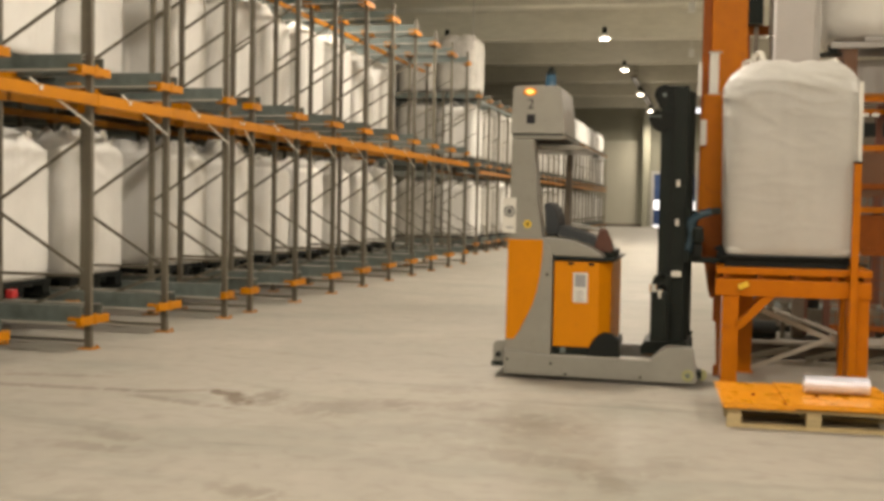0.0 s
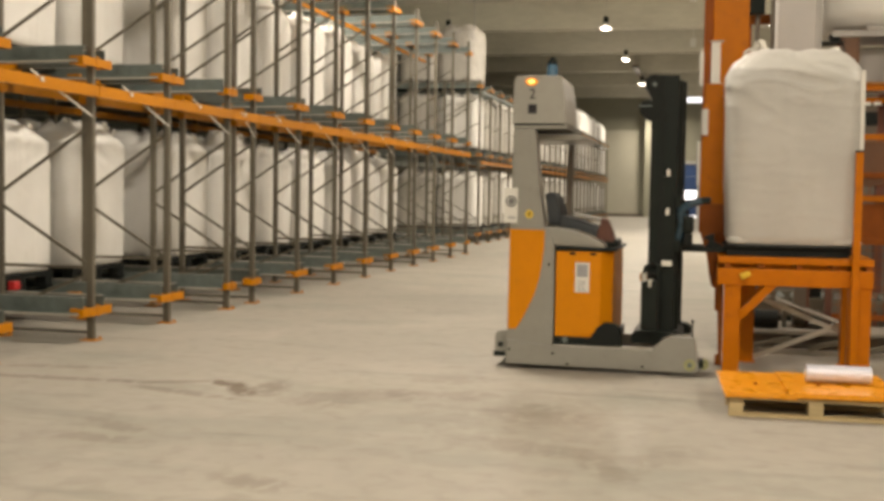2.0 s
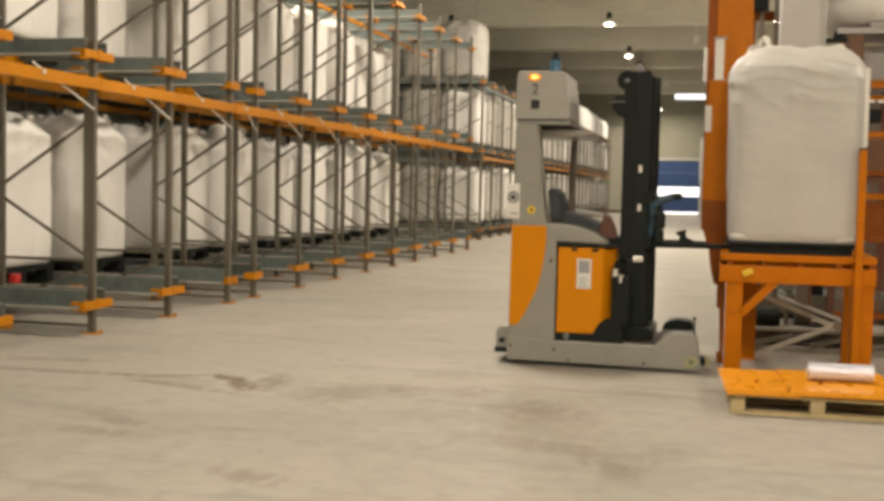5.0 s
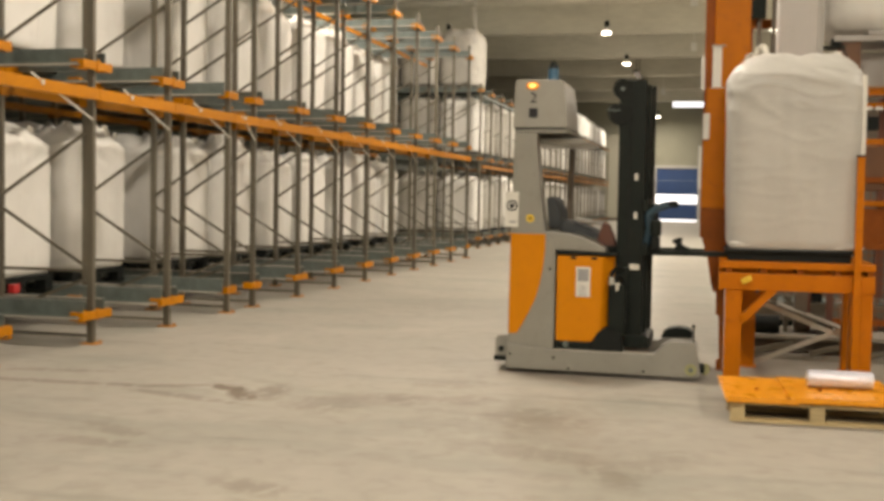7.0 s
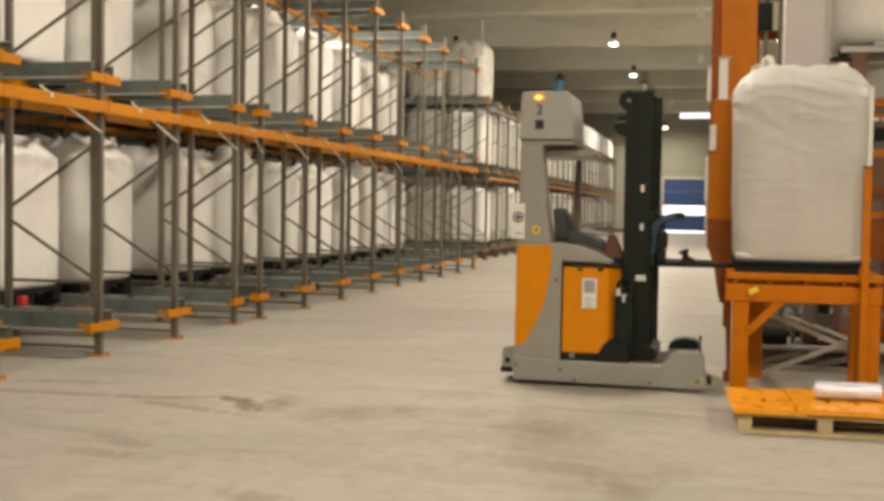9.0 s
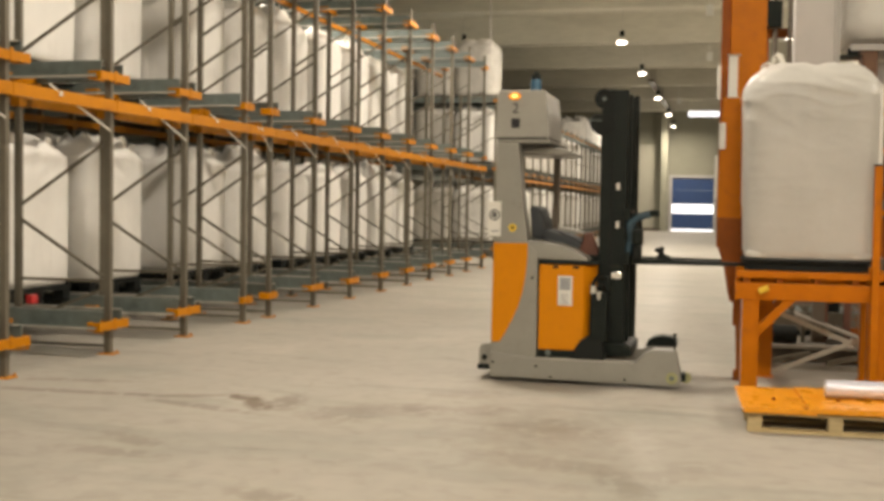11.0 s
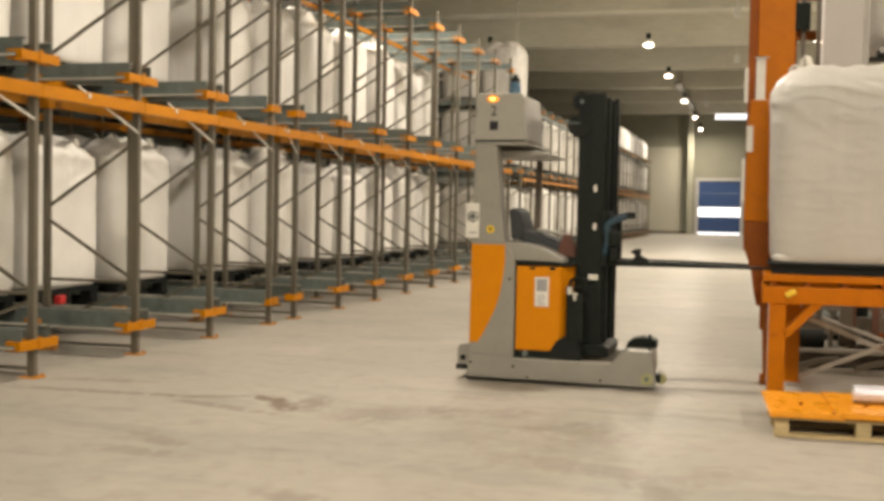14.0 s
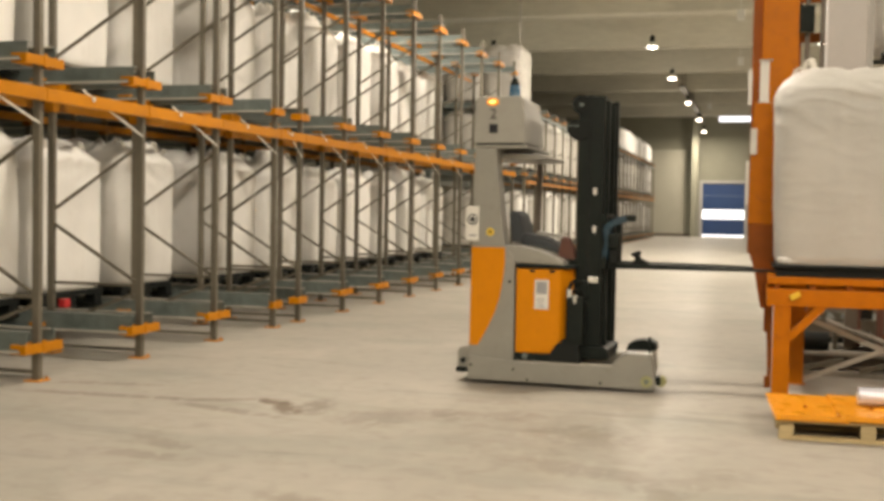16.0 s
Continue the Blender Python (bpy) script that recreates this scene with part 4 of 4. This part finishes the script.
    bm_path(bm, [(1.56, 0.34, 1.12), (1.63, 0.26, 1.25), (1.60, 0.26, 1.46)], 0.022, 10)
    part("hose_loop", bm, BLUE_HOSE, mast, "blue-grey hydraulic hose loop")
    box_part("fork_camera", (1.755, 0.17, 1.485, 1.84, 0.24, 1.545), BLACK, mast, 0.014)
    box_part("valve_block", (1.60, 0.18, 1.23, 1.70, 0.29, 1.38), BLACK, mast, 0.03, "black valve block")
    box_part("valve_foot", (1.615, 0.19, 1.112, 1.69, 0.28, 1.228), RUBBER, mast, 0.015)
    box_part("carriage_motor", (1.585, 0.302, 1.18, 1.66, 0.5, 1.36), BLACK, mast, 0.02)
    bm = bmesh.new()
    bm_prism(bm, [(1.80, 1.108), (1.95, 1.107), (1.935, 1.135), (1.88, 1.155), (1.87, 1.19), (1.885, 1.21), (1.86, 1.225), (1.79, 1.20), (1.795, 1.175), (1.83, 1.165)], 0.32, 0.40)
    soften(bm, 0.01)
    part("fork_sensor", bm, RUBBER, mast)
    return t, mast


def beacon_bm():
    bm = bmesh.new()
    bm_tube(bm, (0, 0, 0), (0, 0, 0.025), 0.058, 0.058, 20)
    bm_tube(bm, (0, 0, 0.025), (0, 0, 0.12), 0.052, 0.048, 20)
    return bm


def mast_bm_mesh():
    bm = bmesh.new()
    bm_prism(bm, [(1.18, 0.245), (1.62, 0.245), (1.62, 0.33), (1.57, 0.36), (1.22, 0.36), (1.18, 0.31)], 0.215, 0.95)
    soften(bm, 0.012)
    return mesh_of("mast", bm, BLACK)


# ---- the bag station ----
def bag_station():
    s = thing("bag_station", "orange steel transfer table with a tall lifting frame", "steel frame", "", pose(0, 9.85, 0))
    D = 1.14
    for x, y, w in ((0.118, 0.02, 0.14), (1.13, 0.02, 0.18), (0.28, D - 0.13, 0.13), (1.18, D - 0.13, 0.13)):
        bm = bmesh.new()
        bm_box(bm, x, y, 0.012, x + w, y + 0.115, 0.80)
        bm_box(bm, x - 0.02, y - 0.02, 0, x + w + 0.02, y + 0.135, 0.012)
        soften(bm, 0.006)
        part("leg", bm, ORANGE, s)
    for y in (0.0, D - 0.1):
        box_part("cross_beam", (0.06, y, 0.80, 1.32, y + 0.1, 0.945), ORANGE, s, 0.006)
    for x in (0.06, 1.22):
        box_part("side_beam", (x, 0.102, 0.80, x + 0.1, D - 0.102, 0.945), ORANGE, s, 0.006)
    for x in (0.12, 0.40, 0.70, 1.0, 1.26):
        box_part("spacer", (x, 0.02, 0.946, x + 0.05, D - 0.02, 0.983), DULL_ORANGE, s, 0)
    box_part("table_plate", (0.065, -0.01, 0.985, 1.32, D, 1.045), ORANGE, s, 0.006)
    for a, b in (((0.25, 0.05, 0.53), (0.535, 0.05, 0.83)), ((0.30, D - 0.07, 0.50), (0.56, D - 0.07, 0.80))):
        bm = bmesh.new()
        bm_bar(bm, a, b, 0.06, 0.07)
        soften(bm, 0.004)
        part("knee_brace", bm, ORANGE, s)
    bm = bmesh.new()
    bm_bar(bm, (0.40, D - 0.005, 0.03), (1.25, D - 0.005, 0.40), 0.008, 0.045)
    part("cross_brace", bm, FLAT_STEEL, s)
    bm = bmesh.new()
    bm_bar(bm, (0.40, D + 0.012, 0.625), (1.25, D + 0.012, 0.283), 0.008, 0.045)
    part("cross_brace", bm, FLAT_STEEL, s)
    box_part("front_post", (1.14, -0.075, 0.0, 1.20, -0.012, 1.93), ORANGE, s, 0.005)
    box_part("post_cap", (1.135, -0.08, 1.931, 1.205, -0.008, 1.945), BLACK, s, 0.004)
    box_part("guide_strip", (1.165, -0.065, 1.946, 1.198, -0.03, 2.60), PAPER, s, 0.006, "off-white plastic guide strip")
    bm = bmesh.new()
    bm_bar(bm, (0.25, -0.03, 0.87), (0.33, -0.03, 0.91), 0.05, 0.05)
    soften(bm, 0.01)
    part("lock_pin", bm, YELLOW, s)
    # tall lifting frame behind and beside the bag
    box_part("mounting_beam", (0.06, D - 0.02, 0.80, 0.30, 1.42, 1.045), DULL_ORANGE, s, 0.006)
    bm = bmesh.new()
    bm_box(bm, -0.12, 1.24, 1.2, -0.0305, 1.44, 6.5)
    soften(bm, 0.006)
    part("column", bm, DULL_ORANGE, s)
    bm = bmesh.new()
    bm_box(bm, -0.03, 1.20, 1.05, 0.295, 1.42, 6.5)
    soften(bm, 0.006)
    part("column", bm, ORANGE, s)
    bm = bmesh.new()
    bm_prism(bm, [(-0.118, 1.485), (-0.115, 1.8), (-0.103, 2.1), (-0.082, 2.58), (0.06, 2.575), (0.13, 2.3), (0.13, 1.485)], 0.73, 0.79)
    soften(bm, 0.006)
    part("side_guard", bm, ORANGE, s, "bright orange guard plate")
    bm = bmesh.new()
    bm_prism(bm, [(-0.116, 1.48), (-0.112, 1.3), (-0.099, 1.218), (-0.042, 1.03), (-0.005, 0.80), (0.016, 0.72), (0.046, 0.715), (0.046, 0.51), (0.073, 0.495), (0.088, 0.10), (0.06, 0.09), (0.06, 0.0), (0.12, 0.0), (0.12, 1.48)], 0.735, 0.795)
    part("lower_guard", bm, DULL_ORANGE, s, "dull red-brown lower guard")
    for x0, z0, x1, z1, y in ((-0.044, 2.62, 0.04, 3.015, 1.205), (-0.15, 2.6, -0.115, 2.93, 1.205), (-0.112, 2.11, -0.055, 2.345, 0.70), (-0.145, 1.66, -0.119, 2.05, 0.74), (0.095, 1.60, 0.128, 1.85, 0.70)):
        bm = bmesh.new()
        bm_box(bm, x0, y - 0.012, z0, x1, y + 0.03, z1)
        soften(bm, 0.004)
        part("guide_strip", bm, PAPER, s, "off-white plastic guide strip")
    for z in (2.62, 3.02):
        bm = bmesh.new()
        bm_tube(bm, (-0.06, 1.185, z), (0.07, 1.185, z), 0.012, n=8)
        part("strip_holder", bm, CHROME, s)
    return s


def station_load():
    p = new("plastic_pallet", None)
    tagged(p, "thin black plastic tray under the bag on the table", "pallet")
    p.matrix_basis = pose(0.63, 10.40, 1.047)
    for y in (-0.45, 0.0, 0.45):
        box_part("runner", (-0.5, y - 0.035, 0, 0.5, y + 0.035, 0.068), RUBBER, p, 0.004)
    box_part("deck", (-0.53, -0.53, 0.07, 0.53, 0.53, 0.095), RUBBER, p, 0.01)
    b = bulk_bag(0.66, 10.42, 1.144, 5, 0, "full white woven bulk bag standing on the orange table", "", False)
    # crumpled film gathered at the lower corners
    for k, (x, w) in enumerate(((-0.41, 0.10), (0.40, 0.12))):
        bm = bmesh.new()
        bmesh.ops.create_icosphere(bm, subdivisions=4, radius=1.0)
        for v in bm.verts:
            d = v.co.normalized()
            f = 1 + 0.35 * (1 - abs(noise.noise(d * 3.1 + Vector((k * 7.0, 0, 0))))) ** 3 + 0.3 * noise.noise(d * 6.0 + Vector((0, k * 5.0, 0)))
            v.co = Vector((x + d.x * w * f, -0.505 + d.y * 0.025 * f, 0.04 + d.z * 0.032 * f))
        part("film_tail", bm, CLEAR_FILM, b, "crumpled glossy film", True)
    for x, y, turn in ((-0.25, -0.26, 100), (0.36, 0.34, 30), (-0.30, 0.36, 130)):
        lp = piece("lifting_loop", LOOP_MESH, b, x, y, 1.61)
        lp.rotation_euler = (0, 0, radians(turn))


def floor_pallet():
    p = thing("wooden_pallet", "pale wooden pallet on the floor before the table", "pallet", "", pose(0.155, 8.135, 0, 0, 0, 2))
    L, D = 1.18, 0.95
    for y in (0, D / 2 - 0.05, D - 0.1):
        for x in (0, L / 2 - 0.05, L - 0.1):
            box_part("block", (x, y, 0.023, x + 0.1, y + 0.1, 0.098), WOOD, p, 0.004)
        box_part("bottom_board", (0, y, 0, L, y + 0.1, 0.0225), WOOD, p, 0.003)
    for x in (0, L / 2 - 0.05, L - 0.1):
        box_part("stringer", (x, 0, 0.0985, x + 0.1, D, 0.12), WOOD, p, 0.003)
    for k in range(6):
        y = k * (D - 0.12) / 5
        box_part("top_board", (-0.005, y, 0.1205, L + 0.005, y + 0.12, 0.1415), WOOD, p, 0.003)
    for name, x0, x1, dz in (("steel_sheet", 0.005, 0.50, 0.0), ("steel_sheet", 0.46, 1.24, 0.012)):
        sh = thing(name, "orange painted steel plate lying on the pallet", "steel plate", "plates on the pallet", pose(0.12, 8.105, 0.143 + dz, 0, 0, 3))
        bm = bmesh.new()
        bm_box(bm, x0, -0.02, 0, x1, 1.13, 0.010)
        soften(bm, 0.003)
        part("plate", bm, SHEET_ORANGE, sh)
        bm = bmesh.new()
        bm_box(bm, x0 + 0.01, -0.02, -0.0 if dz else 0.0, x1 - 0.01, -0.016, 0.04)
        part("lip", bm, SHEET_ORANGE, sh)
        for bx, by in ((x1 - 0.06, 0.1), (x0 + 0.25, 0.5)):
            bm = bmesh.new()
            bm_tube(bm, (bx, by, 0.01), (bx, by, 0.03), 0.014, n=8)
            part("bolt", bm, DULL_ORANGE, sh)
    r = thing("film_roll", "shiny roll of metallic film on the orange plate", "roll", "", pose(0.72, 8.78, 0.172 + 0.065, 0, 0, 3))
    bm = bmesh.new()
    bm_tube(bm, (0, 0, 0), (0.465, 0, 0), 0.064, n=32)
    part("film", bm, FOIL, r, "", False)
    bm = bmesh.new()
    bm_tube(bm, (-0.008, 0, 0), (0.473, 0, 0), 0.025, n=20)
    part("core", bm, PAPER, r)


# ---- behind the station ----
def rear_machine():
    m = thing("bag_machine", "orange and brown steel machine frame with mesh panels", "machine", "", pose(1.35, 12.2, 0))
    for x, y in ((0.48, 0), (0.48, 1.6), (2.6, 0), (2.6, 1.6)):
        box_part("post", (x, y, 0, x + 0.1, y + 0.1, 3.25), BROWN, m, 0.005)
    for z, mat in ((0.3, DULL_ORANGE), (1.08, DULL_ORANGE), (1.52, ORANGE), (1.76, DULL_ORANGE), (2.15, ORANGE), (2.65, ORANGE), (3.2, DUCT)):
        for y in (-0.032, 1.568):
            box_part("rail", (-0.2, y, z, 2.9, y + 0.03, z + 0.06), mat, m, 0.004)
    for x in (-0.42, -0.2):
        box_part("post", (x, -0.1, 0, x + 0.07, -0.04, 0.79), BROWN, m, 0.005)
    box_part("side_panel", (0.0, 0.0, 1.16, 0.46, 0.03, 1.5), DULL_ORANGE, m, 0.004, "red-brown sheet panel")
    box_part("upper_panel", (0.0, 0.0, 1.69, 0.46, 0.03, 2.13), BROWN_SHEET, m, 0.004, "brown painted sheet panel")
    box_part("shelf_board", (-0.06, -0.06, 2.712, 1.4, 0.36, 2.735), HAZE_TAN, m, 0.003, "pale tan shelf board")
    box_part("shelf_plate", (-0.32, -0.03, 3.135, -0.08, 0.2, 3.155), BLACK, m, 0.003)
    box_part("valve_block", (-0.22, 0.02, 3.156, -0.12, 0.14, 3.24), RUBBER, m, 0.012)
    bm = bmesh.new()
    bm_prism(bm, [(-0.12, 3.198), (0.07, 3.198), (0.07, 2.76), (0.03, 2.76), (-0.02, 2.95)], 0.01, 0.3)
    soften(bm, 0.006)
    part("hopper", bm, BROWN_SHEET, m, "brown sheet metal hopper")
    for x in (0.12, 0.22, 0.36):
        box_part("tag", (x, -0.045, 2.50, x + 0.07, -0.033, 2.535), PAPER, m, 0.002)
    for x, w in ((0.15, 0.12), (0.34, 0.2)):
        box_part("relay", (x, 0.02, 2.30, x + w, 0.09, 2.44), RUBBER, m, 0.006)
    bm = bmesh.new()
    for k in range(30):
        x = -0.15 + k * 0.09
        bm_box(bm, x, 0.04, 0.3, x + 0.006, 0.046, 2.12)
    for k in range(19):
        z = 0.35 + k * 0.095
        bm_box(bm, -0.16, 0.047, z, 2.6, 0.053, z + 0.006)
    tagged(part("mesh_panel", bm, DULL_ORANGE, m), kind="stuff")
    d = thing("square_duct", "grey sheet metal duct rising behind the bag", "duct", "", pose(0.58, 11.75, 0))
    box_part("duct_body", (0, 0, 2.2, 0.385, 0.4, 6.5), DUCT, d, 0.02)
    box_part("duct_seam", (0.385, 0.1, 2.2, 0.44, 0.3, 6.5), DUCT, d, 0.004)
    for z in (4.1, 5.4):
        box_part("flange", (-0.025, -0.025, z, 0.465, 0.425, z + 0.04), DUCT, d, 0.004)
    box_part("foot", (0.25, 0.12, 0, 0.37, 0.3, 2.2), HOUSING, d, 0.004)
    tray = thing("steel_tray", "grey flat tray on top of the machine frame", "tray", "", pose(1.55, 12.15, 3.262))
    box_part("tray_floor", (-0.08, 0, 0, 1.3, 1.3, 0.04), DUCT, tray, 0.01)
    bulk_bag(1.62, 12.75, 3.304, 8, 3, "white bulk bag standing high on the machine frame", "", False)
    c = thing("control_cabinet", "beige grey sheet metal cabinet on the machine frame", "cabinet", "", pose(1.42, 12.6, 2.712))
    box_part("cabinet_body", (0, 0, 0, 0.9, 0.6, 0.42), DUCT, c, 0.02)
    box_part("cabinet_door", (0.03, -0.02, 0.03, 0.87, -0.001, 0.39), DUCT, c, 0.006)
    # low conveyor and boxes behind the table legs
    k = thing("roller_conveyor", "low grey roller conveyor behind the table", "conveyor", "", pose(0.2, 12.3, 0))
    for y in (0.0, 0.9):
        box_part("side_rail", (0, y, 0.38, 3.2, y + 0.05, 0.50), STEEL, k, 0.004)
        for x in (0.1, 1.5, 3.0):
            box_part("leg", (x, y, 0, x + 0.06, y + 0.05, 0.38), STEEL, k, 0.003)
    for i in range(20):
        bm = bmesh.new()
        bm_tube(bm, (0.1 + 0.155 * i, 0.05, 0.455), (0.1 + 0.155 * i, 0.9, 0.455), 0.038, n=14)
        part("roller", bm, GALV, k)
    g = thing("steel_plinth", "low dull steel plinth on the floor behind the table", "plinth", "", pose(0.3, 11.5, 0))
    box_part("base_body", (0, 0, 0, 2.4, 0.7, 0.06), DUSTY_STEEL, g, 0.01)
    box_part("base_web", (0.05, 0.2, 0.062, 2.35, 0.6, 0.2), HOUSING, g, 0.01)
    box_part("base_deck", (0.02, 0.02, 0.201, 2.38, 0.7, 0.24), DUSTY_STEEL, g, 0.008)
    bm = bmesh.new()
    bm_prism(bm, [(0.36, 0.53), (0.98, 0.31), (0.98, 0.29), (0.36, 0.50)], 0.15, 0.62)
    soften(bm, 0.004)
    part("chute_plate", bm, DUSTY_STEEL, g, "sloping dusty steel chute")
    for x, z in ((0.42, 0.49), (0.92, 0.315)):
        box_part("chute_leg", (x, 0.3, 0.241, x + 0.04, 0.4, z), STEEL, g, 0.003)
    for i in range(4):
        bm = bmesh.new()
        bm_bar(bm, (0.1 + 0.55 * i, -0.02, 0.07), (0.5 + 0.55 * i, 0.03, 0.17), 0.03, 0.05)
        soften(bm, 0.006)
        part("slanted_bar", bm, STEEL, g)
    motor = thing("drive_motor", "black drive motor on the conveyor", "motor", "", pose(0.41, 11.56, 0.242))
    bm = bmesh.new()
    bm_tube(bm, (0, 0.1, 0.09), (0.26, 0.1, 0.09), 0.09, n=24)
    part("motor_body", bm, RUBBER, motor)
    box_part("motor_foot", (0.03, 0.02, 0, 0.22, 0.18, 0.03), RUBBER, motor, 0.004)
    box = thing("black_crate", "small black plastic crate on the conveyor", "crate", "", pose(0.92, 12.4, 0.502))
    box_part("crate_body", (0, 0, 0, 0.22, 0.3, 0.2), RUBBER, box, 0.012)
    box_part("crate_lid", (-0.01, -0.01, 0.202, 0.23, 0.31, 0.22), RUBBER, box, 0.004)
    # panels added further back to darken the space behind the table, with rails above
    h = thing("machine_housing", "dull brown panels added to darken the space behind the table, with rails above", "machine", "", pose(0.28, 14.6, 0))
    for i in range(5):
        box_part("housing_panel", (1.05 * i, 0, 0.08, 1.05 * i + 1.03, 0.9, 2.9), HOUSING, h, 0.01)
    for x in (0.05, 1.2, 2.4, 3.6):
        box_part("post", (x, 0.4, 2.9, x + 0.1, 0.5, 6.2), DULL_ORANGE, h, 0.004)
    for z in (3.3, 3.75, 4.25, 4.8, 5.3):
        box_part("cross_rail", (0.0, 0.34, z, 4.2, 0.398, z + 0.12), DULL_ORANGE if z < 5 else ORANGE, h, 0.004)
    for x in (0.22, 0.40):
        bm = bmesh.new()
        bm_tube(bm, (x, 0.3, 2.9), (x, 0.3, 6.2), 0.03, n=12)
        part("pipe", bm, HOUSING, h)
    for x in (0.08, 0.75, 1.6, 2.2):
        box_part("junction_box", (x, 0.2, 3.87, x + 0.22, 0.338, 4.2), BLACK, h, 0.01)
    box_part("plinth", (0.02, 0.05, 0, 5.2, 0.85, 0.078), BLACK, h, 0)


# ---- what moves ----
def motions(truck, mast):
    shift = ((0, 0), (8.9, 0), (9.1, -0.012), (9.5, -0.071), (10.5, -0.223), (11.5, -0.375), (12, -0.452), (12.5, -0.528), (13, -0.604), (13.5, -0.68), (14, -0.73), (14.5, -0.745), (15, -0.75), (15.5, -0.757), (16, -0.768))
    walk(truck, [(t, pose(-1.75 + x, 9.78, 0)) for t, x in shift])
    reach = ((0, 0), (0.5, -0.012), (1, -0.035), (1.5, -0.07), (2, -0.098), (2.5, -0.142), (3, -0.184), (3.5, -0.232), (4, -0.276), (4.5, -0.322), (5, -0.364), (5.4, -0.384), (5.8, -0.386), (16, -0.386))
    walk(mast, [(t, pose(x, 0, 0)) for t, x in reach])


hall()
high_bay_lamps()
TRUCK, MAST = reach_truck()
bag_station()
station_load()
floor_pallet()
rear_machine()
racking()
red_stop()
motions(TRUCK, MAST)
